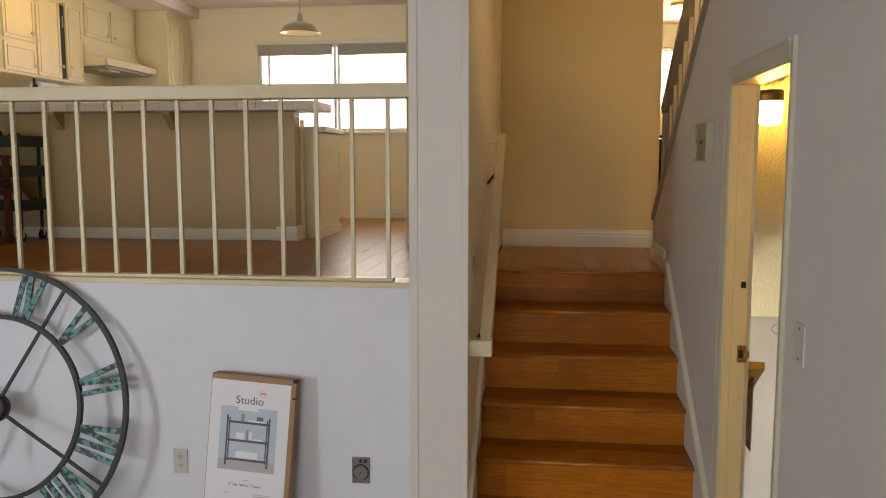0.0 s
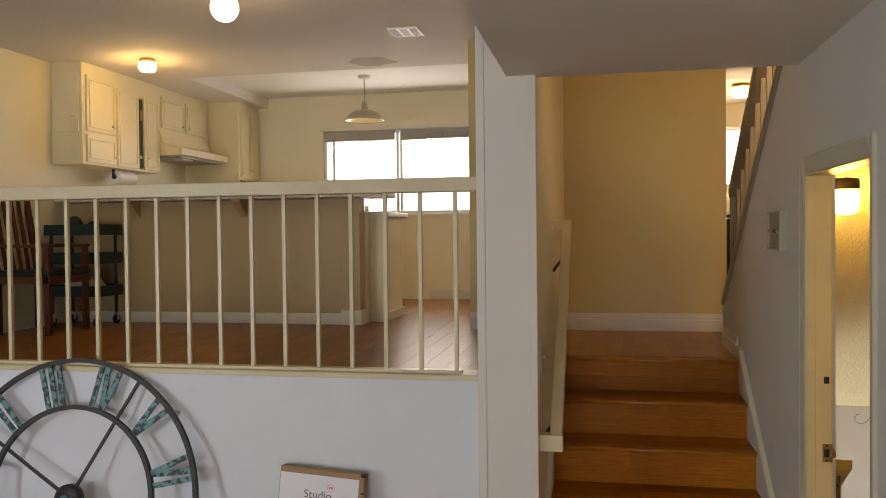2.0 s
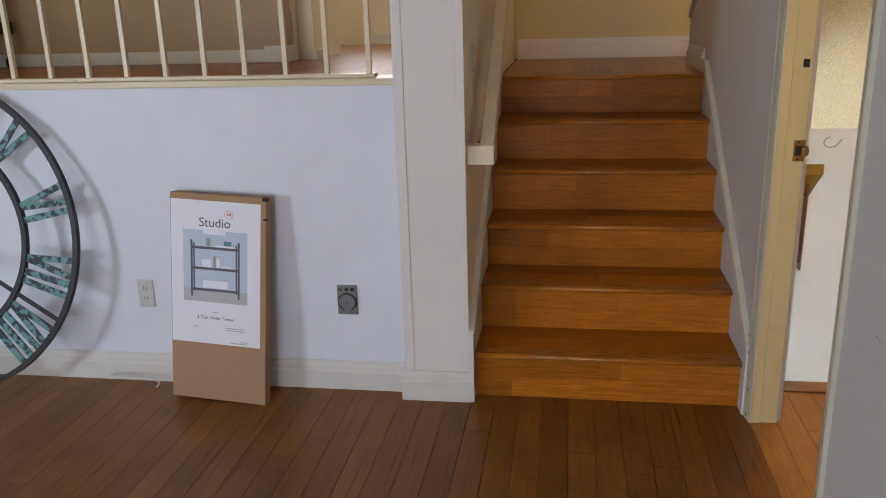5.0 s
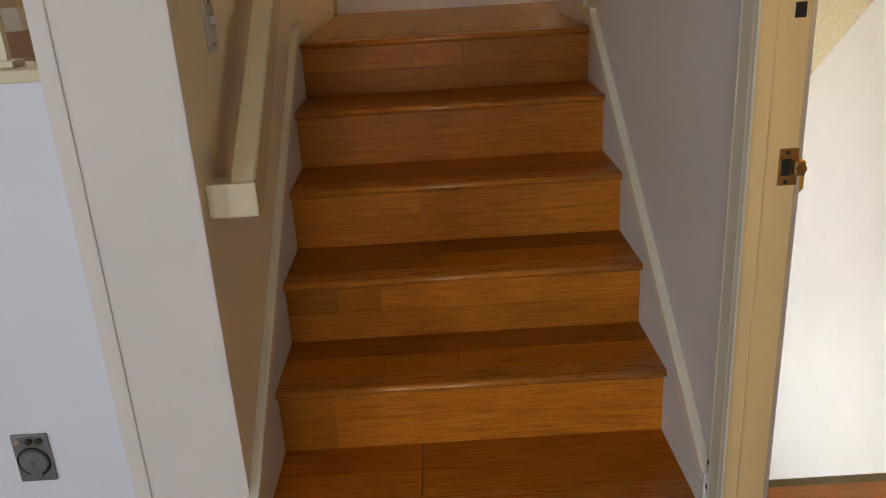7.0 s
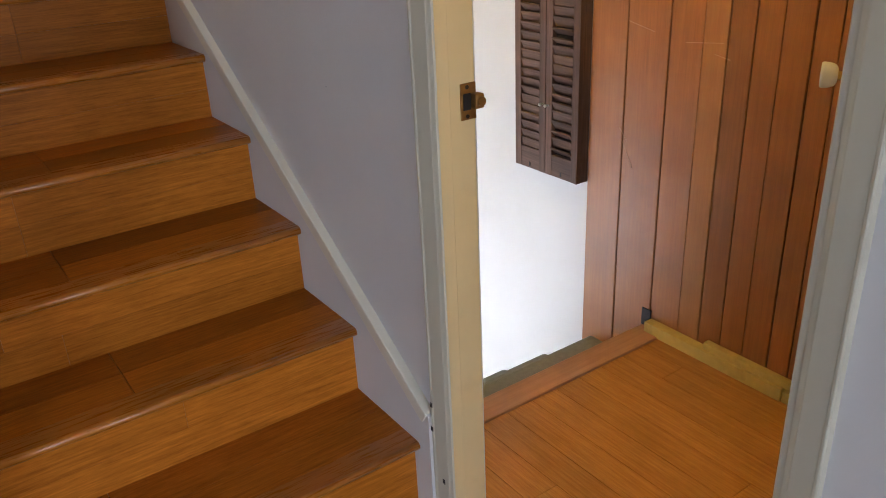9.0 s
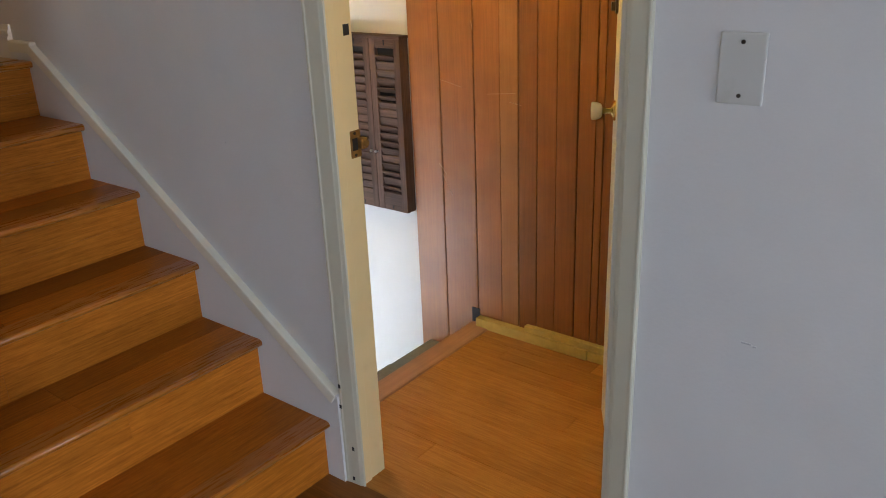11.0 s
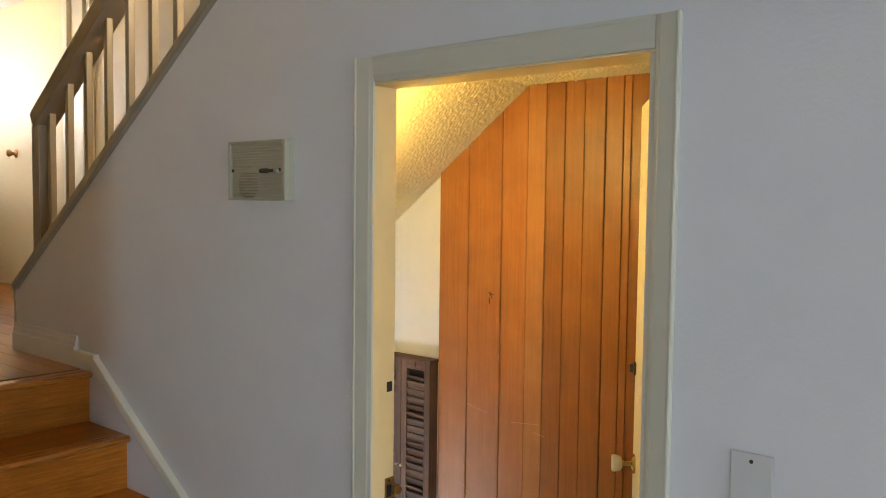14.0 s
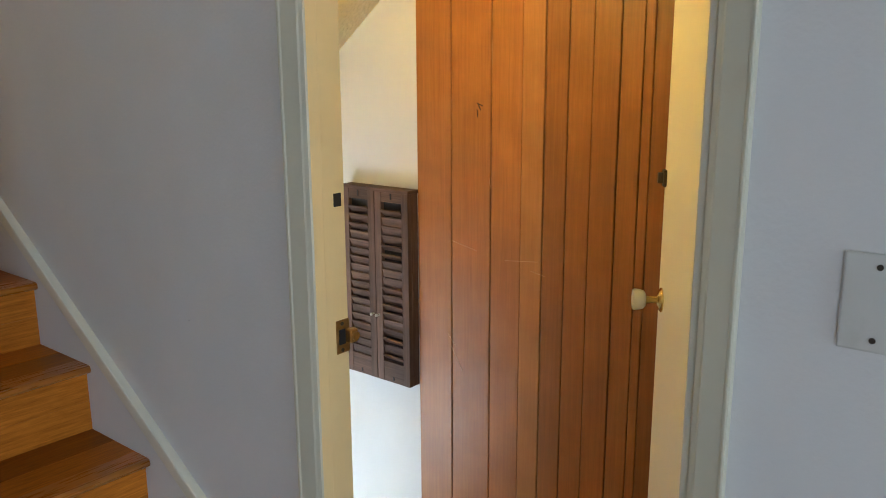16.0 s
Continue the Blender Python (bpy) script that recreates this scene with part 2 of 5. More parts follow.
BLACKS = mat("black_vinyl", (0.015, 0.015, 0.017), 0.45, 0.1, 12, 0.05, 60)
for m in (GREENM, BLACKS, CHAIRW):
    m.node_tree.nodes["Principled BSDF"].inputs["Specular IOR Level"].default_value = 0.2
PENDM = mat("grey_beige_enamel", (0.30, 0.265, 0.19), 0.3, 0.05, 12, 0.03, 60)
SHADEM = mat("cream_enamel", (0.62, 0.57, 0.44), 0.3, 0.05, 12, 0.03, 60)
CARPET = mat("grey_green_carpet", (0.21, 0.21, 0.17), 0.95, 0.25, 60, 0.9, 260)
BLINDM = mat("grey_white_blind", (0.33, 0.315, 0.29), 0.6, 0.1, 12, 0.1, 60)
ALU = mat("aluminium_frame", (0.60, 0.61, 0.62), 0.35, 0.05, 20, 0.03, 60, metal=0.7)
PINKP = mat("faded_hardboard", (0.44, 0.28, 0.20), 0.6, 0.1, 12, 0.06, 60)
YRAIL = mat("yellow_varnished_rail", (0.62, 0.42, 0.09), 0.3, 0.1, 12, 0.06, 60)
CLOTH = mat("beige_cloth", (0.42, 0.33, 0.22), 0.9, 0.15, 30, 0.4, 150)
SILVER = mat("grey_silver_mesh", (0.30, 0.29, 0.25), 0.5, 0.1, 30, 0.05, 60)
JARG = glow("lit_jar_glass", (1.0, 0.74, 0.24), 14)
LAMPG = glow("lit_lamp_glass", (1.0, 0.74, 0.34), 7)
GLOBEG = glow("lit_globe_glass", (1.0, 0.88, 0.62), 9)
SHADEIN = glow("lit_shade_inside", (1.0, 0.80, 0.52), 0.7)
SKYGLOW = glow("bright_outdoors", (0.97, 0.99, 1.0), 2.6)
# the house emits light itself, in place of daylight falling on it
OUTWALL = glow("glowing_pale_house", (0.93, 0.95, 0.97), 1.15)
GLASS = glass("window_glass")


# ---- building helpers ----
def part(name, bm, material, parent=None, label=""):
    me = bpy.data.meshes.new(name)
    bm.normal_update()
    bm.to_mesh(me)
    bm.free()
    me.materials.append(material)
    ob = new(name, me)
    if parent:
        ob.parent = parent
    if label:
        ob["label"] = label
    return ob


def box(bm, x0, x1, y0, y1, z0, z1, bevel=0.0, turn=None):
    v = bmesh.ops.create_cube(bm, size=1)["verts"]
    m = Matrix.LocRotScale(((x0 + x1) / 2, (y0 + y1) / 2, (z0 + z1) / 2), None, (x1 - x0, y1 - y0, z1 - z0))
    bmesh.ops.transform(bm, matrix=m if turn is None else turn @ m, verts=v)
    if bevel:
        e = list({e for q in v for e in q.link_edges})
        bmesh.ops.bevel(bm, geom=e, offset=bevel, segments=2, profile=0.6, affect="EDGES")
    return bm


def cyl(bm, a, b, r0, r1=None, seg=16):
    a, b = Vector(a), Vector(b)
    r1 = r0 if r1 is None else r1
    m = Matrix.Translation((a + b) / 2) @ (b - a).to_track_quat("Z", "Y").to_matrix().to_4x4()
    bmesh.ops.create_cone(bm, cap_ends=True, segments=seg, radius1=r0, radius2=r1, depth=(b - a).length, matrix=m)
    return bm


def prism(bm, pts, axis, a0, a1):
    """An outline in the two other axes (in order), drawn out along axis from a0 to a1."""
    def at(p, a):
        return {"x": (a, p[0], p[1]), "y": (p[0], a, p[1]), "z": (p[0], p[1], a)}[axis]
    lo, hi = [bm.verts.new(at(p, a0)) for p in pts], [bm.verts.new(at(p, a1)) for p in pts]
    k = len(pts)
    bm.faces.new(lo), bm.faces.new(hi)
    for i in range(k):
        bm.faces.new((lo[i], lo[(i + 1) % k], hi[(i + 1) % k], hi[i]))
    bmesh.ops.recalc_face_normals(bm, faces=bm.faces)
    return bm


def lathe(bm, where, profile, seg=28, axis="z"):
    """A turned shape: profile of (radius, height)."""
    turn = {"z": Matrix.Identity(4), "x": pose(0, 0, 0, 0, 90, 0), "y": pose(0, 0, 0, -90, 0, 0)}[axis]
    rings = []
    for r, h in profile:
        ring = []
        for i in range(seg):
            a = 2 * math.pi * i / seg
            ring.append(bm.verts.new(Matrix.Translation(where) @ turn @ Vector((max(r, 1e-4) * math.cos(a), max(r, 1e-4) * math.sin(a), h))))
        rings.append(ring)
    for p, q in zip(rings, rings[1:]):
        for i in range(seg):
            f = bm.faces.new((p[i], p[(i + 1) % seg], q[(i + 1) % seg], q[i]))
            f.smooth = True
    bmesh.ops.recalc_face_normals(bm, faces=bm.faces)
    return bm


def slab(name, dims, material, parent=None, bevel=0.0, label=""):
    return part(name, box(bmesh.new(), *dims, bevel), material, parent, label)


def thing(name, label, category, where=(0, 0, 0), group="", kind=""):
    ob = new(name)
    ob.location = where
    ob.empty_display_size = 0.05
    return tagged(ob, label, category, group, kind)


def setting(ob, label, category):
    return tagged(ob, label, category, kind="structure")


# ---- plan ----
F = 1.115                     # upper floor
RISE, RUN, NOSE = 0.1858, 0.257, 0.025
LOW, HIGH, KIT, HALL = 2.47, 3.27, 3.38, 3.12   # ceilings
XL, XR = -1.02, 0.0           # stair walls
BACK, LEFT = -8.0, -6.2       # living room
KL, KF = -5.20, 5.25          # kitchen's left and far wall
LW = 2.58                     # landing wall
HW = 1.198                    # half wall top
WT = 0.11                     # wall thickness


def cap_z(y):
    """Top of the sloping wall beside the stairs."""
    return 1.37 + (1.91 - y) * 0.70


def soffit_z(y):
    return min(2.172, 2.172 - (y - 0.086) * 0.766)


# floors and ground slabs
living_floor = setting(slab("floor_living", (LEFT, 1.0, BACK, 0.13, -0.12, -0.012), DARK), "dark subfloor under the bamboo planks", "floor")
upper_floor = setting(slab("floor_upper", (KL, -1.12, 0.13, KF, F - 0.2, F - 0.012), DARK), "subfloor of the raised kitchen level", "floor")
bm = box(bmesh.new(), -1.12, 0.0, 1.33, KF, F - 0.2, F - 0.012)
box(bm, 0.0, 1.1, 1.96, KF, F - 0.2, F - 0.012)
landing_floor = setting(part("floor_landing", bm, DARK), "subfloor of the stair landing", "floor")

# right wall with door opening and sloping top
bm = prism(bmesh.new(), [(BACK, 0), (-0.876, 0), (-0.876, 2.052), (-0.098, 2.052), (-0.098, 0), (0.20, 0), (0.20, -1.45), (0.95, -1.45), (0.95, 0.55), (1.25, 0.55), (1.25, 0.86), (1.93, 0.86), (1.93, cap_z(1.93)), (0.0, cap_z(0.0)), (BACK, cap_z(0.0))], "x", XR, XR + WT)
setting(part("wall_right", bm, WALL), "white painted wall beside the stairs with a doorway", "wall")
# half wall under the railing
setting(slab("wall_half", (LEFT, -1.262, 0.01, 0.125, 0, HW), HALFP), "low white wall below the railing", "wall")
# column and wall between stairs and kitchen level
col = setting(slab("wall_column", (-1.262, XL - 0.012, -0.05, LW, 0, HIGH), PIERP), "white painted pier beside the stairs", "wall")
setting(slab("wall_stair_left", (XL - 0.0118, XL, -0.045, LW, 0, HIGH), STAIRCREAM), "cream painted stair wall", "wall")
slab("corner_board", (-1.266, -1.230, -0.055, -0.02, 0.0, HIGH), PIERP, col, 0.003)
slab("corner_bead", (-1.048, XL + 0.003, -0.054, -0.046, 0.0, HIGH), PIERP, col, 0.003)
setting(slab("wall_landing", (-1.72, 0.11, LW, LW + 0.12, F, HIGH + 0.1), LANDP), "cream wall at the head of the stairs, its dim warm light painted in", "wall")
# kitchen walls
def wall_with_holes(name, x0, x1, z0, z1, holes, y0, y1, material, label):
    bm = bmesh.new()
    xs = sorted({x0, x1, *[h[0] for h in holes], *[h[1] for h in holes]})
    zs = sorted({z0, z1, *[h[2] for h in holes], *[h[3] for h in holes]})
    for a, b in zip(xs, xs[1:]):
        for c, d in zip(zs, zs[1:]):
            if not any(h[0] <= a and b <= h[1] and h[2] <= c and d <= h[3] for h in holes):
                box(bm, a, b, y0, y1, c, d)
    bmesh.ops.remove_doubles(bm, verts=bm.verts[:], dist=0.0005)
    return setting(part(name, bm, material), label, "wall")


WIN = (-3.80, -1.95, 2.050, 2.985)
HWIN = (0.35, 0.80, 2.27, 2.89)
wall_with_holes("wall_kitchen_far", KL - 0.1, 1.2, F, 3.5, [WIN, HWIN], KF, KF + 0.14, KWALL, "cream kitchen wall with windows")
setting(slab("wall_kitchen_left", (KL - 0.12, KL, 0.13, KF, F, HIGH + 0.2), KWALL), "cream wall beside the kitchen cabinets", "wall")
setting(slab("wall_hall_right", (1.1, 1.22, -0.1, KF, -1.5, 3.5), CREAM), "cream wall of the upper flight", "wall")
# living room enclosure
setting(slab("wall_living_left", (LEFT - 0.12, LEFT, BACK, 0.13, 0, HIGH), WALL), "white living room wall", "wall")
wall_with_holes("wall_living_back", LEFT, XR + 0.1, 0, HIGH, [(-2.9, -0.3, 0.05, 2.2)], BACK - 0.12, BACK, WALL, "white living room wall with a glass door opening")
wall_with_holes("wall_living_nook", LEFT, -4.4, 0, HIGH, [(-5.5, -4.6, 0.85, 2.15)], -4.92, -4.8, WALL, "white living room wall with a window opening")
# ceilings
setting(slab("ceiling_low", (-1.137, XR, BACK, 0.0, LOW, HIGH - 0.002), CEIL), "low ceiling before the stairs", "ceiling")
bm = bmesh.new()
box(bm, LEFT, -1.137, BACK, 3.42, HIGH, HIGH + 0.12)
box(bm, KL - 0.2, -4.45, 3.42, KF, HIGH, HIGH + 0.12)
setting(part("ceiling_high", bm, CEIL), "white ceiling with a faint water stain", "ceiling")
bm = bmesh.new()
box(bm, -4.45, -1.0, 3.42, KF, KIT, KIT + 0.1)
box(bm, -4.45, -1.02, 3.405, 3.42, HIGH + 0.12, KIT + 0.1)
setting(part("ceiling_kitchen", bm, KCEIL), "white recessed kitchen ceiling", "ceiling")
bm = bmesh.new()
box(bm, -1.02, 1.2, 0.0, KF, HALL, HALL + 0.1)
box(bm, 0.112, 1.2, -0.12, 0.0, LOW, HALL + 0.1)
setting(part("ceiling_hall", bm, CEIL), "white ceiling over the stairs", "ceiling")

# ---- stairwell behind the door ----
setting(slab("wall_well_white", (1.035, 1.1, 0.497, 2.05, -1.5, 2.3), WALL), "bright white wall of the basement stairs", "wall")
panel_wall = setting(slab("wall_panelled", (1.035, 1.1, -1.45, 0.497, -1.5, 2.3), DARK), "backing of the redwood plank wall", "wall")
setting(slab("wall_well_end", (0.11, 1.035, 1.95, 2.05, -1.5, 0.90), WALL), "white end wall of the basement stairs", "wall")
setting(slab("wall_vestibule_end", (0.11, 1.1, -1.45, -1.35, 0, 2.3), CREAM), "cream end wall of the vestibule", "wall")
# unseen room added under the landing so light reaches the basement well
bm = bmesh.new()
box(bm, -1.0, 0.0, 0.90, 0.95, -1.5, 0.6)
box(bm, -1.0, 0.0, 1.95, 2.0, -1.5, 0.9)
box(bm, -1.05, -1.006, 0.90, 2.0, -1.5, 0.9)
box(bm, -1.0, 0.0, 0.95, 1.25, 0.55, 0.6)
box(bm, -1.0, 0.0, 1.20, 1.25, 0.6, 0.86)
box(bm, -1.0, 0.0, 1.25, 1.95, 0.86, 0.9)
setting(part("wall_basement", bm, WALL), "unseen white room added below the landing to let in light", "wall")
setting(slab("floor_basement", (-1.05, 1.035, 0.9, 2.05, -1.5, -1.45), CARPET), "carpeted basement floor", "floor")

# popcorn soffit: a finely lumpy sheet under the upper flight, closed above
bm = bmesh.new()
STEP = 0.0042
ys = [-1.36 + STEP * i for i in range(int(3.34 / STEP))]
xs = [XR + WT - 0.002 + STEP * i for i in range(int(0.935 / STEP) + 1)]
rows = []
for y in ys:
    row = []
    for x in xs:
        lump = noise.noise(Vector((x, y, 0)) * 118) * 0.7 + noise.noise(Vector((x, y, 3)) * 165) * 0.4
        row.append(bm.verts.new((x, y, soffit_z(y) - 0.014 * min(0.45, max(0, lump + 0.02)))))
    rows.append(row)
for p, q in zip(rows, rows[1:]):
    for i in range(len(p) - 1):
        bm.faces.new((p[i], q[i], q[i + 1], p[i + 1])).smooth = True
setting(part("ceiling_soffit", bm, POP), "lumpy popcorn-textured sloping ceiling", "ceiling")
bm = prism(bmesh.new(), [(-1.4, 2.19), (0.09, 2.19), (1.96, 0.76), (1.96, 0.95), (0.09, 2.4), (-1.4, 2.4)], "x", XR + WT, 1.1)
setting(part("ceiling_soffit_backing", bm, POP), "plaster above the sloping ceiling", "ceiling")


# ---- staircase ----
def staircase():
    st = thing("staircase", "six amber bamboo steps with rounded nosings", "stairs")
    rnd = random.Random(4)
    for k in range(1, 7):
        z, y = RISE * k, RUN * (k - 1) - 0.025
        # tread: nosing strip and two boards behind, landing edge has only the nosing
        bm = bmesh.new()
        pts = [(y + 0.07, z)]
        for i in range(9):
            a = math.pi * (0.5 + i / 8)
            pts.append((y + 0.011 + 0.011 * math.cos(a), z - 0.011 + 0.011 * math.sin(a)))
        pts.append((y + 0.07, z - 0.022))
        prism(bm, pts, "x", XL + 0.018, XR - 0.018)
        for f in bm.faces:
            f.smooth = abs(f.normal.x) < 0.5 and f.calc_center_median().y < y + 0.012
        tread = part("tread", bm, NOSEW, st)
        if k < 6:
            x = XL + 0.018
            cut = rnd.uniform(-0.75, -0.3)
            for x0, x1 in ((x, cut), (cut, XR - 0.018)):
                for j in range(2):
                    y0 = y + 0.0705 + j * 0.101
                    slab("tread_board", (x0 + 0.0006, x1 - 0.0006, y0, (y0 + 0.1 if j == 0 else y + RUN + NOSE + 0.012), z - 0.02, z), STAIRW, tread, 0.0012)
        # riser: two courses of short boards
        riser = slab("riser", (XL + 0.018, XR - 0.018, y + NOSE + 0.008, y + NOSE + 0.02, z - RISE, z - 0.022), DARK, st)
        h = (RISE - 0.022) / 2
        for j in range(2):
            z0 = z - RISE + j * h
            cuts = [XL + 0.018, *sorted(rnd.sample([-0.86, -0.74, -0.62, -0.52, -0.38, -0.45], 2 if j else 1)), XR - 0.018]
            for x0, x1 in zip(cuts, cuts[1:]):
                slab("riser_board", (x0 + 0.0002, x1 - 0.0002, y + NOSE, y + NOSE + 0.009, z0 + 0.0002, z0 + h - 0.0002), STAIRW, riser, 0.0006)
    pts = [(0.03, 0.0), (0.03, 0.14)]
    for k in range(1, 6):
        pts += [(RUN * (k - 1) + 0.03, RISE * k - 0.025), (RUN * k + 0.028, RISE * k - 0.025)]
    pts += [(1.328, 0.62), (0.89, 0.62), (0.89, 0.0)]
    part("carcass", prism(bmesh.new(), pts[:1] + pts[2:], "x", XL + 0.03, XR - 0.03), DARK, st)
    return st


staircase()


def skirt(name, x0, x1):
    """Stair skirting board: lower edge hidden by the steps, upper edge sloping with a flat end on the landing."""
    top = lambda y: 0.325 + y * 0.672
    pts = [(-0.066, 0.0), (-0.066, top(-0.066)), (1.26, top(1.26)), (1.40, top(1.26) + 0.004), (1.40, F - 0.35), (0.75, 0.0)]
    ob = part(name, prism(bmesh.new(), pts, "x", x0, x1), WALL)
    # moulded upper edge
    bm = bmesh.new()
    a, b = Vector(((x0 + x1) / 2, -0.062, top(-0.062))), Vector(((x0 + x1) / 2, 1.26, top(1.26)))
    d = (b - a)
    turn = Matrix.Translation((a + b) / 2) @ Matrix.Rotation(math.atan2(d.z, d.y), 4, "X")
    box(bm, -0.014, 0.014, -d.length / 2, d.length / 2, -0.036, 0.001, 0.006, turn)
    xm = (x0 + x1) / 2
    box(bm, xm - 0.0135, xm + 0.0135, 1.25, 1.402, top(1.26) - 0.034, top(1.26) + 0.005, 0.006)
    part("skirt_moulding", bm, TRIM, ob)
    return setting(ob, "white painted stair skirting board", "trim")


skirt("trim_skirt_right", -0.020, 0.0)
skirt("trim_skirt_left", XL, XL + 0.020)


def baseboard(name, p, q, z, h=0.115, t=0.016, face=(0, -1)):
    """A profiled base from p to q at floor z; face: the side it shows."""
    bm = bmesh.new()
    p, q = Vector((*p, 0)), Vector((*q, 0))
    d = (q - p)
    f = Vector((*face, 0)) * t
    prof = [(0, 0), (1.0, 0), (1.0, 0.62), (0.72, 0.68), (0.72, 0.80), (0.5, 0.86), (0.35, 1.0), (0, 1.0)]
    lo = [bm.verts.new(p + f * a + Vector((0, 0, z + b * h))) for a, b in prof]
    hi = [bm.verts.new(q + f * a + Vector((0, 0, z + b * h))) for a, b in prof]
    bm.faces.new(lo), bm.faces.new(hi)
    for i in range(len(prof)):
        j = (i + 1) % len(prof)
        bm.faces.new((lo[i], lo[j], hi[j], hi[i]))
    bmesh.ops.recalc_face_normals(bm, faces=bm.faces)
    return setting(part(name, bm, BASEP), "moulded off-white baseboard", "baseboard")


baseboard("baseboard_half_wall", (LEFT, 0.01), (-1.28, 0.01), 0, 0.12)
baseboard("baseboard_column", (-1.28, -0.055), (XL + 0.004, -0.054), 0, 0.12)
baseboard("baseboard_column_side", (-1.266, -0.054), (-1.266, 0.0), 0, 0.12, 0.014, (-1, 0))
baseboard("baseboard_landing", (-0.998, LW), (0.11, LW), F, 0.125)
baseboard("baseboard_stub", (-1.72, LW), (-1.264, LW), F, 0.125)
baseboard("baseboard_kitchen_far", (-2.6, KF), (-1.0, KF), F, 0.10)
baseboard("baseboard_landing_right", (0.0, 1.404), (0.0, 1.93), F, 0.112, 0.018, (-1, 0))
baseboard("baseboard_right_wall", (0.0, BACK), (0.0, -0.923), 0, 0.12, 0.016, (-1, 0))
baseboard("baseboard_hall", (1.1, 1.93), (1.1, 3.38), F, 0.11, 0.016, (-1, 0))


# ---- half wall sill and railing ----
setting(slab("trim_sill", (LEFT, -1.266, -0.004, 0.15, HW, HW + 0.024), RAILP, None, 0.004), "cream painted cap board on the low wall", "trim")
def front_railing():
    r = thing("railing", "cream painted wooden railing on the low wall", "railing", (-3.2, 0.055, HW + 0.024))
    off = Vector(r.location)
    def put(name, d, mt, bev):
        return slab(name, (d[0] - off.x, d[1] - off.x, d[2] - off.y, d[3] - off.y, d[4] - off.z, d[5] - off.z), mt, r, bev)
    put("top_rail", (-5.3, -1.262, 0.008, 0.098, 2.006, 2.067), RAILP, 0.006)
    put("bottom_rail", (-5.3, -1.350, 0.03, 0.08, HW + 0.024, HW + 0.038), RAILP, 0.003)
    x = -1.374
    while x > -5.2:
        put("baluster", (x - 0.009, x + 0.009, 0.044, 0.062, HW + 0.036, 2.008), RAILP, 0.002)
        x -= 0.1565
    for x in (-1.60, -2.05, -2.52, -2.97):
        put("nail_cover", (x - 0.012, x + 0.012, 0.02, 0.034, HW + 0.024, HW + 0.030), RAILP, 0.002)
    return r


front_railing()


# ---- sloping cap and rail of the upper flight ----
def sloped(bm, y0, z0, y1, z1, x0, x1, depth, bevel):
    """A bar in the plane of x whose top runs from (y0, z0) to (y1, z1)."""
    d = Vector((0, y1 - y0, z1 - z0))
    turn = Matrix.Translation((0, (y0 + y1) / 2, (z0 + z1) / 2)) @ Matrix.Rotation(math.atan2(d.z, d.y), 4, "X")
    s = 1 if d.y > 0 else -1
    return box(bm, x0, x1, -d.length / 2, d.length / 2, min(0, -depth * s), max(0, -depth * s), bevel, turn)


def upper_railing():
    r = thing("stair_railing", "greyish beige wooden railing on the sloping wall", "railing")
    part("cap", sloped(bmesh.new(), 1.93, cap_z(1.93) + 0.03, 0.0, cap_z(0) + 0.03, -0.02, WT + 0.02, 0.03, 0.004), BROWNRAIL, r)
    slab("end_board", (-0.004, WT + 0.01, 1.928, 1.945, F, cap_z(1.93) + 0.02), BROWNRAIL, r, 0.003)
    slab("newel", (0.015, 0.085, 1.738, 1.80, cap_z(1.76) + 0.0, 2.03), BROWNRAIL, r, 0.004)
    part("handrail", sloped(bmesh.new(), 1.80, 2.075, 0.15, 2.075 + 1.65 * 0.70, 0.005, 0.095, 0.065, 0.006), BROWNRAIL, r)
    y = 1.700
    while y > 0.3:
        slab("baluster", (0.038, 0.062, y - 0.012, y + 0.012, cap_z(y) + 0.02, 2.02 + (1.80 - y) * 0.70), BROWNRAIL, r, 0.002)
        y -= 0.1485
    return r


upper_railing()


def upper_flight():
    st = thing("upper_stairs", "bamboo steps of the flight going up", "stairs")
    for k in range(9):
        y = 1.90 - k * 0.25
        slab("step", (WT, 1.1, y - 0.26, y, F + 0.185 * k + 0.03, F + 0.185 * (k + 1)), FLOORW, st, 0.006)
    return st


upper_flight()


# ---- left stair wall: handrail and switch ----
def handrail():
    r = thing("handrail", "cream painted boxed handrail on the stair wall", "handrail")
    slope = 0.72
    y0, z0 = 0.008, 0.915
    y1 = 1.30
    top = lambda y: z0 + 0.055 + (y - y0) * slope
    bm = prism(bmesh.new(), [(y0, z0), (y0 + 0.06, z0), (y1, top(y1) - 0.055), (y1, top(y1)), (y0, z0 + 0.062)], "x", -0.974, -0.924)
    bmesh.ops.bevel(bm, geom=bm.edges[:], offset=0.004, segments=1, affect="EDGES")
    part("rail", bm, RAILP, r)
    slab("lower_return", (XL + 0.0, -0.920, y0 - 0.012, y0 + 0.05, z0 - 0.004, z0 + 0.066), RAILP, r, 0.004)
    slab("upper_return", (XL + 0.0, -0.972, y1 - 0.05, y1 + 0.006, top(y1) - 0.06, top(y1)), RAILP, r, 0.004)
    for y in (0.16, 1.12):
        b = bmesh.new()
        cyl(b, (XL, y, top(y) - 0.16), (-0.945, y + 0.02, top(y) - 0.058), 0.007)
        part("bracket", b, BLACKM, r)
    return r


handrail()


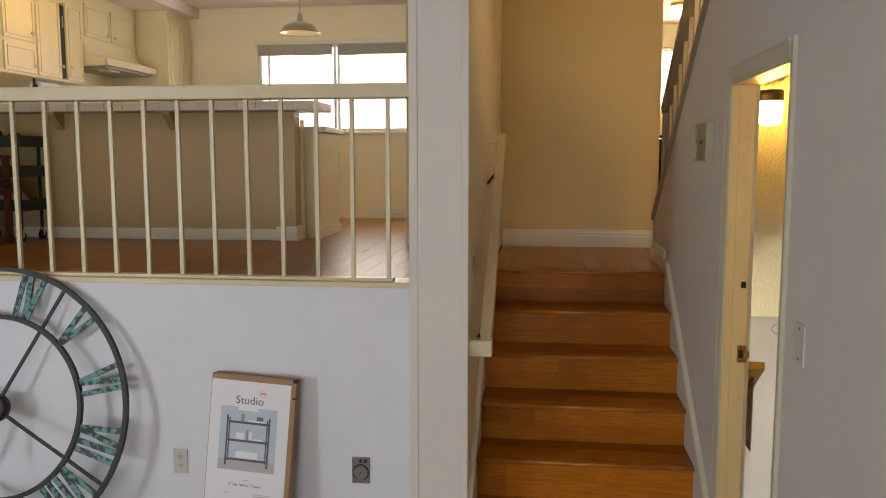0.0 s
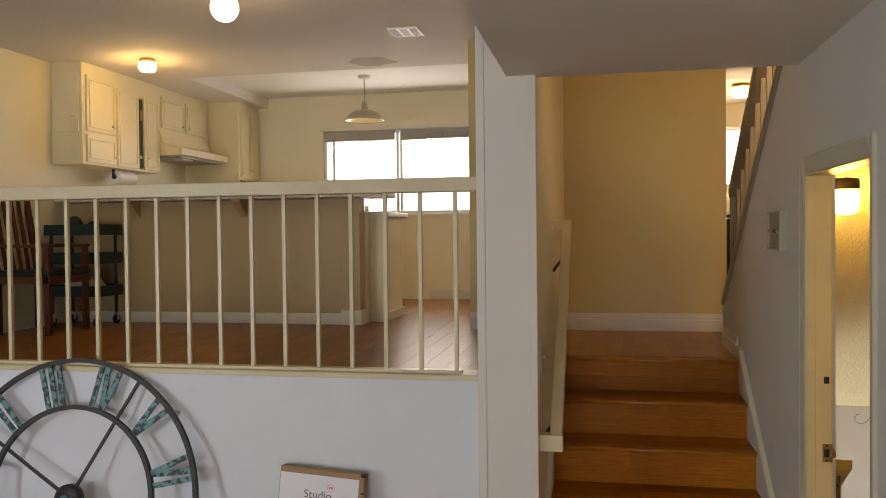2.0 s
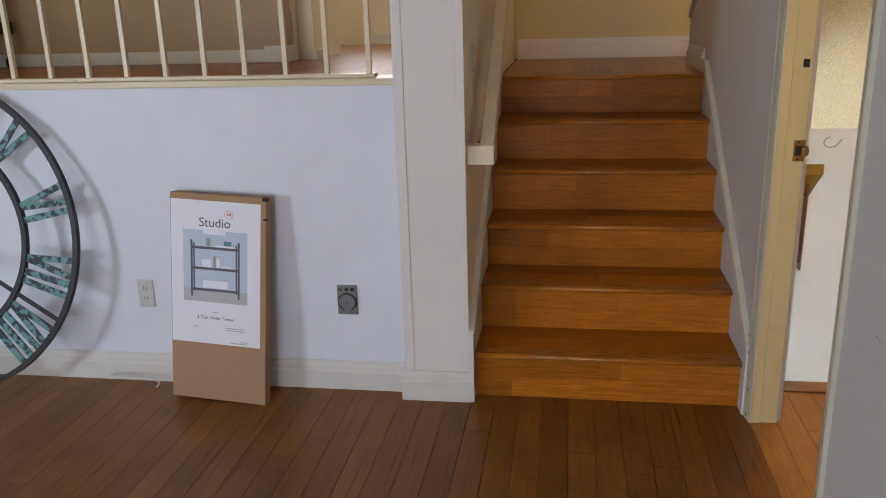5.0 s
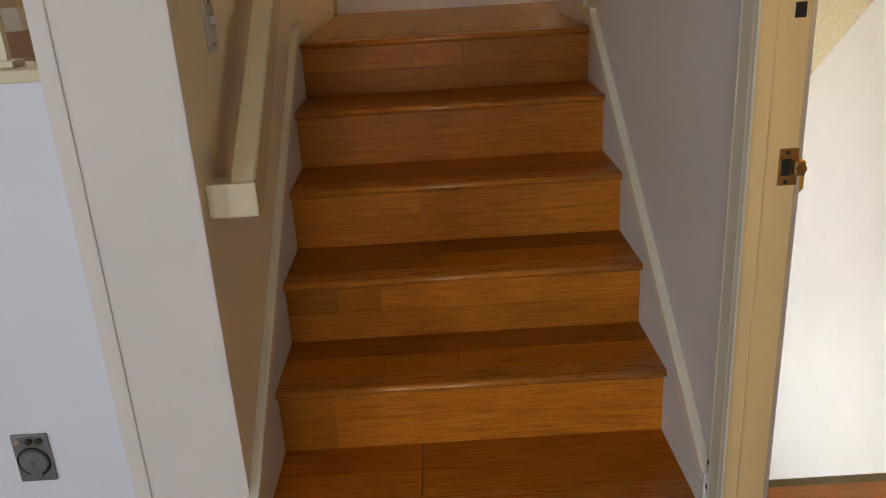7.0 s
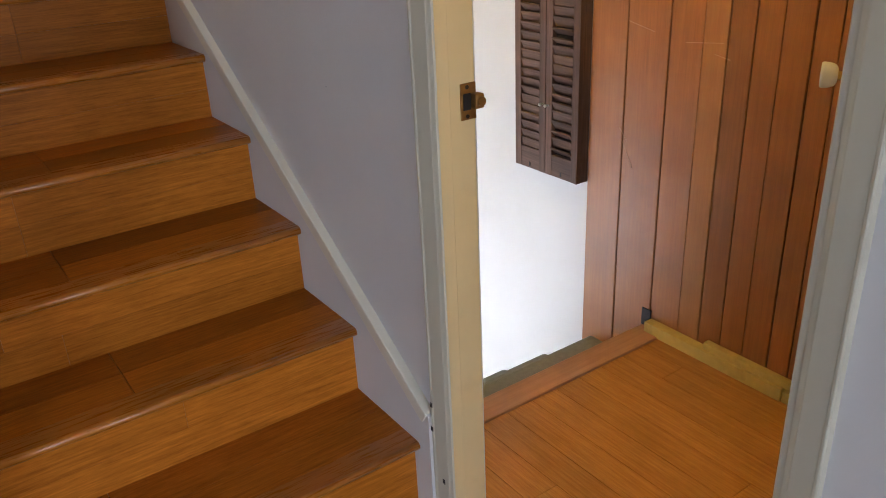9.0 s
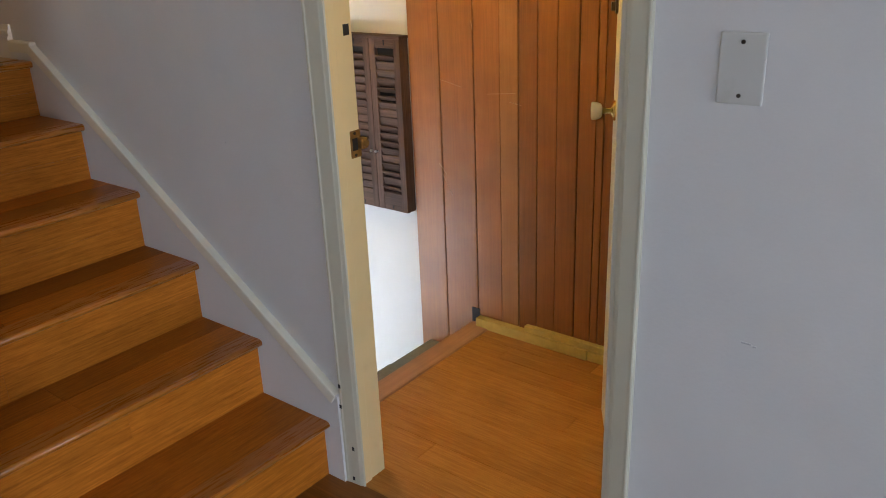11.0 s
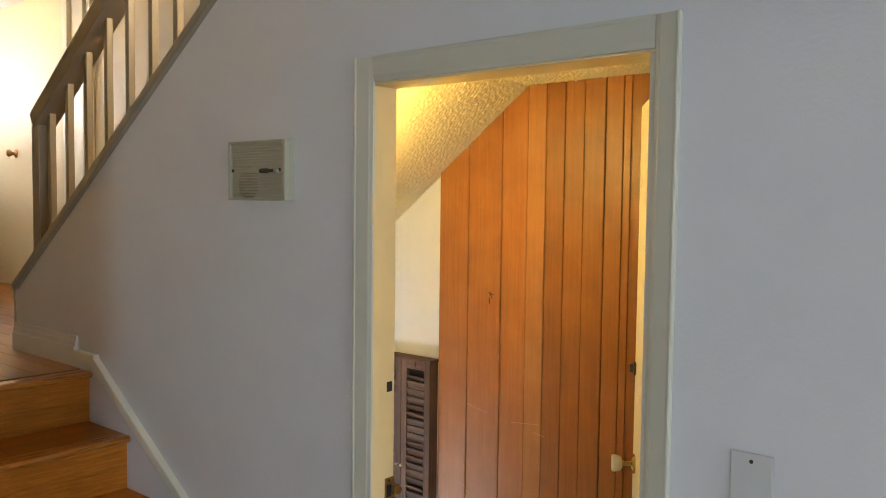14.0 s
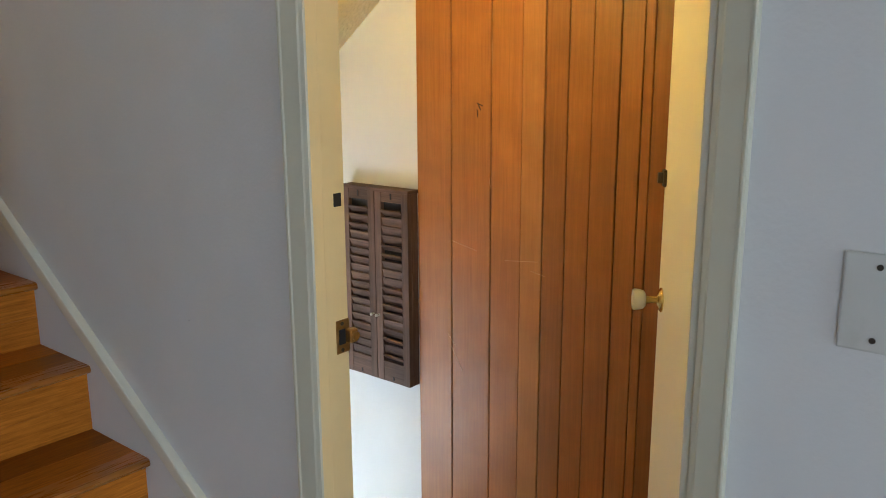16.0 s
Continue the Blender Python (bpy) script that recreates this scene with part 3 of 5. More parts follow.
def face_plate(name, label, where, rot, w, h, kind="blank"):
    """A wall plate; local x across, z up, facing -y."""
    p = thing(name, label, "switch plate" if kind != "outlet" else "outlet")
    p.matrix_world = pose(*where, 0, 0, rot)
    slab("plate", (-w / 2, w / 2, -0.006, 0, -h / 2, h / 2), PLATE, p, 0.003)
    if kind == "outlet":
        for s in (-1, 1):
            b = bmesh.new()
            cyl(b, (0, -0.0085, s * 0.021), (0, -0.005, s * 0.021), 0.0155, seg=20)
            soc = part("socket", b, PLATE, p)
            for dx in (-0.006, 0.006):
                slab("slot", (dx - 0.0014, dx + 0.0014, -0.0092, -0.0082, s * 0.021 - 0.002, s * 0.021 + 0.008), DARK, soc)
            b = bmesh.new()
            cyl(b, (0, -0.0092, s * 0.021 - 0.008), (0, -0.0086, s * 0.021 - 0.008), 0.0022, seg=10)
            part("ground_hole", b, DARK, soc)
    else:
        for s in (-1, 1):
            b = bmesh.new()
            cyl(b, (0, -0.0075, s * h * 0.37), (0, -0.005, s * h * 0.37), 0.0036, seg=12)
            part("screw", b, BLACKM, p)
    if kind == "switch":
        slab("toggle", (-0.005, 0.005, -0.018, -0.005, -0.004, 0.014), PLATE, p, 0.002)
    return p


face_plate("blank_plate", "blank ivory wall plate with two screws", (0.0, -1.076, 1.240), -90, 0.076, 0.116)
face_plate("light_switch", "ivory light switch on the stair wall", (XL, 0.21, 1.27), 90, 0.072, 0.116, "switch")
face_plate("wall_outlet", "white duplex wall outlet on the low wall", (-2.335, 0.01, 0.382), 0, 0.068, 0.116, "outlet")


def metal_plate():
    p = thing("floor_jack_plate", "grey metal service plate with a round cover", "wall plate", (-1.497, 0.01, 0.379))
    slab("plate", (-0.04, 0.04, -0.007, 0, -0.06, 0.06), GREYPL, p, 0.002)
    b = bmesh.new()
    cyl(b, (0, -0.013, -0.008), (0, -0.006, -0.008), 0.030, 0.033, 28)
    box(b, -0.014, 0.014, -0.012, -0.006, -0.046, -0.03, 0.002)
    cov = part("round_cover", b, GREYPL, p)
    b = bmesh.new()
    lathe(b, (0, -0.007, -0.008), [(0.034, 0), (0.037, -0.002), (0.034, -0.003)], 28, "y")
    part("gasket", b, DARK, cov)
    b = bmesh.new()
    cyl(b, (0, -0.016, -0.008), (0, -0.012, -0.008), 0.004, seg=10)
    part("pin", b, CHROME, cov)
    for x, mt in ((-0.024, CHROME), (0.0, BLACKM), (0.022, BLACKM)):
        b = bmesh.new()
        cyl(b, (x, -0.012, 0.044), (x, -0.006, 0.044), 0.0075, seg=14)
        part("button", b, mt, p)
    return p


metal_plate()


# ---- wall chime ----
def chime():
    c = thing("door_chime", "yellowed plastic door chime with louvred grille", "door chime")
    c.matrix_world = pose(0.0, 0.300, 1.823, 0, 0, -90)
    w, h, d = 0.254, 0.168, 0.034
    b = bmesh.new()
    box(b, -w / 2, w / 2, -0.022, 0, -h / 2, h / 2, 0.004)
    part("body", b, CHIMEM, c)
    slab("side_panel", (w / 2 - 0.014, w / 2, -d, -0.020, -h / 2, h / 2), CHIMEM, c, 0.004)
    b = bmesh.new()
    for x0, x1 in ((-w / 2, -w / 2 + 0.008),):
        box(b, x0, x1, -d, -0.02, -h / 2, h / 2, 0.003)
    part("rim", b, CHIMEM, c)
    slab("edge", (-w / 2, w / 2 - 0.014, -d, -0.02, h / 2 - 0.008, h / 2), CHIMEM, c, 0.002)
    slab("edge", (-w / 2, w / 2 - 0.014, -d, -0.02, -h / 2, -h / 2 + 0.008), CHIMEM, c, 0.002)
    for i in range(9):
        z = -h / 2 + 0.014 + i * 0.0082
        slab("louvre", (-w / 2 + 0.01, w / 2 - 0.016, -0.031 + i * 0.001, -0.02, z, z + 0.0036), CHIMEM, c, 0.0008)
    for i in range(9):
        z = 0.012 + i * 0.0078
        slab("louvre", (-w / 2 + 0.01, w / 2 - 0.016, -0.025 - i * 0.0007, -0.02, z, z + 0.006), CHIMEM, c, 0.0008)
    b = bmesh.new()
    lathe(b, (-0.044, -0.0222, -0.034), [(0.0, -0.0012), (0.046, -0.0012), (0.046, 0.0), (0.0, 0.0)], 32, "y")
    part("speaker", b, BROWNRAIL, c, "dark round speaker behind the louvres")
    for x in (-w / 2 + 0.020, w / 2 - 0.026):
        b = bmesh.new()
        cyl(b, (x, -0.0325, 0.001), (x, -0.029, 0.001), 0.0045, seg=14)
        part("screw", b, BLACKM, c)
    slab("small_print", (0.022, 0.052, -0.0305, -0.0298, 0.0025, 0.0065), INK, c)
    slab("label_strip", (-w / 2 + 0.01, w / 2 - 0.016, -0.03, -0.021, -0.006, 0.008), CHIMEM, c, 0.001)
    b = bmesh.new()
    cyl(b, (0.025, -0.036, -0.002), (0.055, -0.036, -0.002), 0.0065, seg=14)
    box(b, 0.055, 0.085, -0.04, -0.03, -0.006, 0.003, 0.002)
    part("striker", b, BLACKM, c)
    b = bmesh.new()
    cyl(b, (0.086, -0.036, -0.003), (0.100, -0.036, -0.003), 0.006, seg=14)
    part("striker_tip", b, SILVER, c)
    return c


chime()


# ---- door frame and open door ----
def casing():
    c = thing("door_frame", "off-white moulded door frame with worn paint", "door frame", kind="structure")
    prof = [(0.0, 0.0), (0.0120, 0.0), (0.0135, 0.003), (0.0130, 0.007), (0.0112, 0.010), (0.0078, 0.049), (0.0060, 0.053), (0.0040, 0.062), (0.0, 0.064)]
    def upright(y, s, width=1.0):
        bm = bmesh.new()
        return prism(bm, [(-a, y + s * b * width) for a, b in prof], "z", 0.0, 2.098)
    part("casing_side", upright(-0.066, -1), CASEP, c)
    part("casing_side", upright(-0.922, 1, 0.80), CASEP, c)
    bm = bmesh.new()
    prism(bm, [(-a, 2.098 - b) for a, b in prof], "y", -0.8705, -0.1305)
    part("casing_head", bm, CASEP, c)
    j = slab("jamb", (0.001, 0.092, -0.119, -0.098, 0, 2.03), JAMB, c, 0.002, "cream jamb with rubbed yellowed paint")
    slab("jamb", (0.003, 0.100, -0.875, -0.858, 0, 2.03), CASEP, c, 0.002)
    slab("head_jamb", (0.001, 0.100, -0.875, -0.098, 2.03, 2.05), JAMB, c, 0.002)
    slab("door_stop", (0.0, 0.033, -0.1235, -0.1185, 0, 2.028), JAMB, c, 0.002)
    slab("strike_hole", (0.063, 0.082, -0.1205, -0.118, 1.245, 1.271), DARK, c)
    pl = slab("strike_plate", (0.058, 0.093, -0.1215, -0.118, 0.947, 1.016), BRASS, c, 0.001, "rusty brass strike plate")
    slab("latch_hole", (0.063, 0.080, -0.123, -0.1208, 0.966, 0.997), DARK, pl)
    bm = bmesh.new()
    box(bm, 0.080, 0.101, -0.138, -0.118, 0.968, 0.996, 0.004)
    cyl(bm, (0.092, -0.142, 0.982), (0.092, -0.118, 0.982), 0.009, seg=14)
    part("latch_box", bm, BRASS, pl)
    for z in (0.954, 1.009):
        bm = bmesh.new()
        cyl(bm, (0.072, -0.123, z), (0.072, -0.120, z), 0.004, seg=10)
        part("screw", bm, BLACKM, pl)
    return c


casing()
# dark scuffs at the foot of the frame
for y, z, x in ((-0.094, 0.012, -0.0105), (-0.073, 0.310, -0.0143), (-0.071, 0.245, -0.0143), (-0.102, 0.115, -0.0108)):
    setting(slab("paint_chip", (x - 0.0008, x, y - 0.004, y + 0.004, z, z + 0.012), DARK, None, 0.0), "dark paint chip on the door frame", "trim")


def door_leaf():
    d = thing("door_1", "cream painted door standing half open", "door", kind="structure")
    d.matrix_world = pose(0.108, -0.874, 0.008, 0, 0, 31.5)
    slab("leaf", (0.0, 0.72, -0.035, 0.0, 0.0, 2.015), DOORP, d, 0.002)
    b = bmesh.new()
    lathe(b, (0.665, 0.0, 0.985), [(0.0, 0.0), (0.028, 0.0), (0.028, 0.003), (0.018, 0.010), (0.009, 0.012), (0.009, 0.04), (0.0, 0.04)], 24, "y")
    ros = part("rosette", b, GOLD, d, "polished brass rosette")
    b = bmesh.new()
    lathe(b, (0.665, 0.0, 0.985), [(0.0, 0.036), (0.014, 0.036), (0.020, 0.040), (0.0235, 0.050), (0.0245, 0.062), (0.022, 0.065), (0.0, 0.066)], 24, "y")
    part("knob", b, PLATE, ros, "white ceramic knob")
    b = bmesh.new()
    lathe(b, (0.665, -0.035, 0.985), [(0.0, 0.0), (0.028, 0.0), (0.028, -0.003), (0.009, -0.012), (0.009, -0.03), (0.02, -0.034), (0.024, -0.06), (0.0, -0.066)], 24, "y")
    part("knob_outside", b, GOLD, d)
    b = bmesh.new()
    box(b, 0.688, 0.718, 0.0, 0.007, 1.238, 1.275, 0.002)
    box(b, 0.698, 0.710, 0.007, 0.018, 1.245, 1.268, 0.002)
    part("bolt_catch", b, BLACKM, d)
    slab("latch_face", (0.7195, 0.7215, -0.027, -0.008, 0.955, 1.015), GOLD, d)
    for z in (0.25, 1.0, 1.78):
        b = bmesh.new()
        cyl(b, (-0.002, -0.004, z), (-0.002, -0.004, z + 0.09), 0.006, seg=12)
        part("hinge", b, BRASS, d)
    return d


door_leaf()


# ---- vestibule ----
setting(slab("floor_vestibule", (0.0, 1.034, -1.36, 0.14, -0.2, -0.012), DARK), "subfloor of the vestibule", "floor")
setting(slab("trim_threshold", (WT, 1.034, 0.137, 0.225, -0.03, 0.006), THRW, None, 0.003), "reddish wood nosing at the head of the basement stairs", "trim")
bs = thing("basement_stairs", "carpeted grey-green steps going down", "stairs")
for k in range(7):
    slab("step", (WT, 1.034, 0.21 + k * 0.25, 0.21 + (k + 1) * 0.25, -0.2 * (k + 1) - 0.16, -0.2 * (k + 1) + 0.055), CARPET, bs, 0.015)

strip = thing("base_strip", "yellowed chipped wood strip at the foot of the panelling", "base strip")
slab("strip", (0.985, 1.019, -0.30, 0.190, 0.0, 0.040), YSTRIP, strip, 0.003)
slab("strip", (0.995, 1.019, -1.30, -0.03, 0.040, 0.062), YSTRIP, strip, 0.003)
slab("strip", (0.988, 1.019, -1.34, -0.302, 0.0, 0.036), YSTRIP, strip, 0.003)
setting(slab("trim_gap", (1.0150, 1.0215, 0.192, 0.228, 0.004, 0.066), DARK), "dark gap at the foot of the panelling", "trim")


def shutters():
    s = thing("shutter_cabinet", "weathered brown louvred shutter cabinet on the white wall", "cabinet")
    x, y0, y1, z0, z1 = 0.983, 0.511, 0.820, 0.418, 1.100
    slab("body", (x + 0.02, 1.035, y0, y1, z0, z1), SHUTV, s, 0.003)
    slab("top_board", (x - 0.004, 1.035, y0 - 0.004, y1 + 0.004, z1, z1 + 0.012), SHUTW, s, 0.002)
    ym = (y0 + y1) / 2
    for a, b in ((y0, ym - 0.001), (ym + 0.001, y1)):
        door = slab("shutter_door", (x, x + 0.019, a, a + 0.030, z0, z1), SHUTV, s, 0.002)
        slab("stile", (x, x + 0.019, b - 0.030, b, z0, z1), SHUTV, door, 0.002)
        slab("bottom_rail", (x + 0.001, x + 0.018, a + 0.030, b - 0.030, z0, z0 + 0.075), SHUTW, door, 0.002)
        slab("top_rail", (x + 0.001, x + 0.018, a + 0.030, b - 0.030, z1 - 0.035, z1), SHUTW, door, 0.002)
        # black sheet puts the shade between the louvres into its colour
        slab("louvre_gap_shade", (x + 0.016, x + 0.0185, a + 0.030, b - 0.030, z0 + 0.07, z1 - 0.03), DARK, door)
        z = z0 + 0.090
        rnd = random.Random(int(a * 1000))
        while z < z1 - 0.045:
            bm = bmesh.new()
            tilt = 72 if rnd.random() > 0.22 else 46
            box(bm, -0.0175, 0.0175, a + 0.030, b - 0.030, -0.0028, 0.0028, 0.001, pose(x + 0.008, 0, z, 0, tilt + rnd.uniform(-9, 9), 0))
            part("louvre", bm, SHUTW, door)
            z += 0.0305
        slab("notch", (x - 0.0008, x + 0.0005, (a + b) / 2 - 0.003, (a + b) / 2 + 0.003, z1 - 0.024, z1 - 0.004), DARK, door)
        slab("notch", (x - 0.0008, x + 0.0005, (a + b) / 2 - 0.003, (a + b) / 2 + 0.003, z0 + 0.008, z0 + 0.022), DARK, door)
    for y in (ym - 0.013, ym + 0.013):
        b = bmesh.new()
        lathe(b, (x, y, 0.660), [(0.0, -0.018), (0.005, -0.016), (0.006, -0.012), (0.003, -0.008), (0.003, 0.0)], 12, "x")
        part("pull", b, PLATE, s, "small white pull")
    return s


shutters()


def jar_lamp():
    l = thing("jar_lamp", "lit glass jar wall lamp with dark metal cap", "wall lamp", (0.215, 0.15, 1.947))
    b = bmesh.new()
    lathe(b, (0, 0, 0), [(0.0, -0.062), (0.030, -0.060), (0.046, -0.045), (0.050, -0.02), (0.050, 0.028), (0.044, 0.042), (0.0, 0.044)])
    part("glass_jar", b, JARG, l, "glowing frosted glass")
    b = bmesh.new()
    lathe(b, (0, 0, 0), [(0.0, 0.040), (0.049, 0.040), (0.052, 0.044), (0.052, 0.080), (0.046, 0.085), (0.0, 0.090)])
    part("cap", b, BLACKM, l)
    b = bmesh.new()
    cyl(b, (-0.105, 0, 0.062), (-0.045, 0, 0.062), 0.018)
    cyl(b, (-0.1055, 0, 0.062), (-0.095, 0, 0.062), 0.05)
    part("wall_arm", b, BLACKM, l)
    return l


jar_lamp()
for ob in scene.objects:
    if ob.name.startswith(("glass_jar",)):
        ob.visible_shadow = False

rail2 = thing("basement_handrail", "yellow varnished handrail of the basement stairs", "handrail")
bm = prism(bmesh.new(), [(0.165, 0.845), (0.165, 0.885), (1.85, 0.885 - 1.69 * 0.77), (1.85, 0.79 - 1.69 * 0.77), (0.27, 0.765)], "x", 0.175, 0.245)
bmesh.ops.bevel(bm, geom=bm.edges[:], offset=0.004, segments=1, affect="EDGES")
part("rail", bm, YRAIL, rail2)
for y in (0.35, 1.2):
    b = bmesh.new()
    cyl(b, (WT, y, 0.86 - (y - 0.165) * 0.77 - 0.1), (0.21, y, 0.86 - (y - 0.165) * 0.77 - 0.04), 0.008)
    part("bracket", b, BLACKM, rail2)
board = thing("hardboard_panel", "faded pinkish hardboard panel with screws", "panel")
slab("sheet", (0.205, 0.211, 0.20, 0.62, 0.47, 0.80), PINKP, board, 0.002)
slab("hanger", (0.196, 0.205, 0.30, 0.33, 0.52, 0.78), DARK, board, 0.002)
for y, z in ((0.22, 0.50), (0.22, 0.76), (0.30, 0.50)):
    b = bmesh.new()
    cyl(b, (0.2, y, z), (0.213, y, z), 0.004, seg=10)
    part("screw", b, BLACKM, board)


def wire(name, pts, r, material, parent=None):
    cu = bpy.data.curves.new(name, "CURVE")
    cu.dimensions, cu.bevel_depth, cu.bevel_resolution = "3D", r, 3
    sp = cu.splines.new("NURBS")
    sp.points.add(len(pts) - 1)
    for p, q in zip(sp.points, pts):
        p.co = (*q, 1)
    sp.use_endpoint_u, sp.order_u = True, 3
    cu.materials.append(material)
    ob = new(name, cu)
    if parent:
        ob.parent = parent
    return ob


hook = thing("wire_hook", "bent grey wire hook on the white wall", "hook", (0.785, 1.945, 0.665))
wire("wire", [(0.07, 0, 0.02), (0.05, -0.01, -0.005), (0.03, -0.015, -0.022), (0.0, -0.02, -0.025), (-0.028, -0.02, -0.012), (-0.03, -0.02, 0.015), (-0.012, -0.02, 0.032), (0.0, -0.02, 0.034)], 0.0028, SILVER, hook)
cable = thing("wall_cable", "thin grey cable hanging on the white wall", "cable", (0.45, 1.945, 0.0))
wire("cord", [(-0.04, 0, 0.35), (-0.035, -0.003, 0.1), (-0.02, -0.003, -0.2), (-0.005, -0.003, -0.5), (0.01, -0.003, -0.9)], 0.004, SILVER, cable)


# ---- clock ----
def clock():
    c = thing("wall_clock", "large black iron skeleton clock with verdigris numerals", "clock")
    R, r = 0.632, 0.418
    c.matrix_world = pose(-3.140, -0.122, 0.640, -9.5, 0, 0)
    def ring(rad, w, d):
        bm = bmesh.new()
        seg = 96
        lo = [[bm.verts.new((q * math.sin(2 * math.pi * i / seg), y, q * math.cos(2 * math.pi * i / seg))) for i in range(seg)] for q, y in ((rad - w, -d), (rad, -d), (rad, d), (rad - w, d))]
        for k in range(4):
            p, q = lo[k], lo[(k + 1) % 4]
            for i in range(seg):
                bm.faces.new((p[i], p[(i + 1) % seg], q[(i + 1) % seg], q[i]))
        bmesh.ops.recalc_face_normals(bm, faces=bm.faces)
        return bm
    part("outer_ring", ring(R, 0.020, 0.011), IRON, c)
    part("inner_ring", ring(r, 0.020, 0.011), IRON, c)
    for a in (30, 121, 210, 301):
        bm = bmesh.new()
        box(bm, -0.007, 0.007, -0.006, 0.006, 0.05, R - 0.012, 0.002, Matrix.Rotation(radians(a), 4, "Y"))
        part("spoke", bm, IRON, c)
    bm = bmesh.new()
    lathe(bm, (0, 0, 0), [(0.0, 0.018), (0.064, 0.018), (0.064, -0.018), (0.055, -0.026), (0.0, -0.028)], 32, "y")
    hub = part("hub", bm, IRON, c)
    bm = bmesh.new()
    t = Matrix.Rotation(radians(184), 4, "Y") @ Matrix.Translation((0, -0.036, 0))
    box(bm, -0.006, 0.006, -0.003, 0.003, 0.0, 0.20, 0.001, t)
    box(bm, -0.011, 0.011, -0.003, 0.003, 0.08, 0.19, 0.002, t)
    v = [t @ Vector(p) for p in ((-0.017, -0.003, 0.19), (0.017, -0.003, 0.19), (0.0, -0.003, 0.30), (-0.017, 0.003, 0.19), (0.017, 0.003, 0.19), (0.0, 0.003, 0.30))]
    w = [bm.verts.new(p) for p in v]
    for f in ((0, 1, 2), (3, 5, 4), (0, 3, 4, 1), (1, 4, 5, 2), (2, 5, 3, 0)):
        bm.faces.new([w[i] for i in f])
    lathe(bm, (0, -0.036, 0), [(0.0, -0.006), (0.020, -0.005), (0.020, 0.005), (0.0, 0.006)], 20, "y")
    part("hand", bm, TEAL, c, "teal pointed hand")
    def numeral(n, text):
        bm = bmesh.new()
        step = 0.046
        widths = {"I": 1.0, "V": 1.9, "X": 1.9}
        total = sum(widths[q] for q in text)
        x = -total / 2
        r0, r1 = r - 0.004, R - 0.014
        base = Matrix.Rotation(radians(30 * n - 105), 4, "Y")
        def bar(xa, xb):
            a, b = Vector((xa * step, 0, r0)), Vector((xb * step, 0, r1))
            d = b - a
            m = base @ Matrix.Translation((a + b) / 2) @ Matrix.Rotation(math.atan2(d.x, d.z), 4, "Y")
            box(bm, -0.0125, 0.0125, -0.004, 0.004, -d.length / 2, d.length / 2, 0.0015, m)
        for q in text:
            mid = x + widths[q] / 2
            if q == "I":
                bar(mid * 0.8, mid)
            elif q == "V":
                bar(mid * 0.8 - 0.05, mid - 0.75)
                bar(mid * 0.8 + 0.05, mid + 0.75)
            else:
                bar(mid - 0.6, mid + 0.65)
                bar(mid + 0.6, mid - 0.65)
            x += widths[q]
        part("numeral", bm, TEALM, c)
    for n, text in enumerate(("I", "II", "III", "IV", "V", "VI", "VII", "VIII", "IX", "X", "XI", "XII"), 1):
        numeral(n, text)
    return c


TEALM = mat("patchy_verdigris", (0.06, 0.20, 0.21), 0.55, 0.1, 20, 0.2, 60)
nt = TEALM.node_tree
pn, pr, px = nt.nodes.new("ShaderNodeTexNoise"), nt.nodes.new("ShaderNodeValToRGB"), nt.nodes.new("ShaderNodeTexCoord")
pn.inputs["Scale"].default_value, pn.inputs["Detail"].default_value = 38, 3
pr.color_ramp.elements[0].position, pr.color_ramp.elements[1].position = 0.46, 0.52
pr.color_ramp.elements[0].color, pr.color_ramp.elements[1].color = (0.02, 0.032, 0.036, 1), (0.10, 0.27, 0.27, 1)
nt.links.new(px.outputs["Object"], pn.inputs["Vector"])
nt.links.new(pn.outputs["Fac"], pr.inputs[0])
nt.links.new(pr.outputs[0], nt.nodes["Principled BSDF"].inputs["Base Color"])
clock()


# ---- leaning carton ----
def letters(text, size, where, material, parent):
    cu = bpy.data.curves.new("lettering", "FONT")
    cu.body, cu.size, cu.align_x, cu.extrude = text, size, "CENTER", 0.0002
    cu.materials.append(material)
    ob = new("lettering", cu)
    ob.parent = parent
    ob.matrix_local = pose(*where, 90, 0, 0)
    return ob


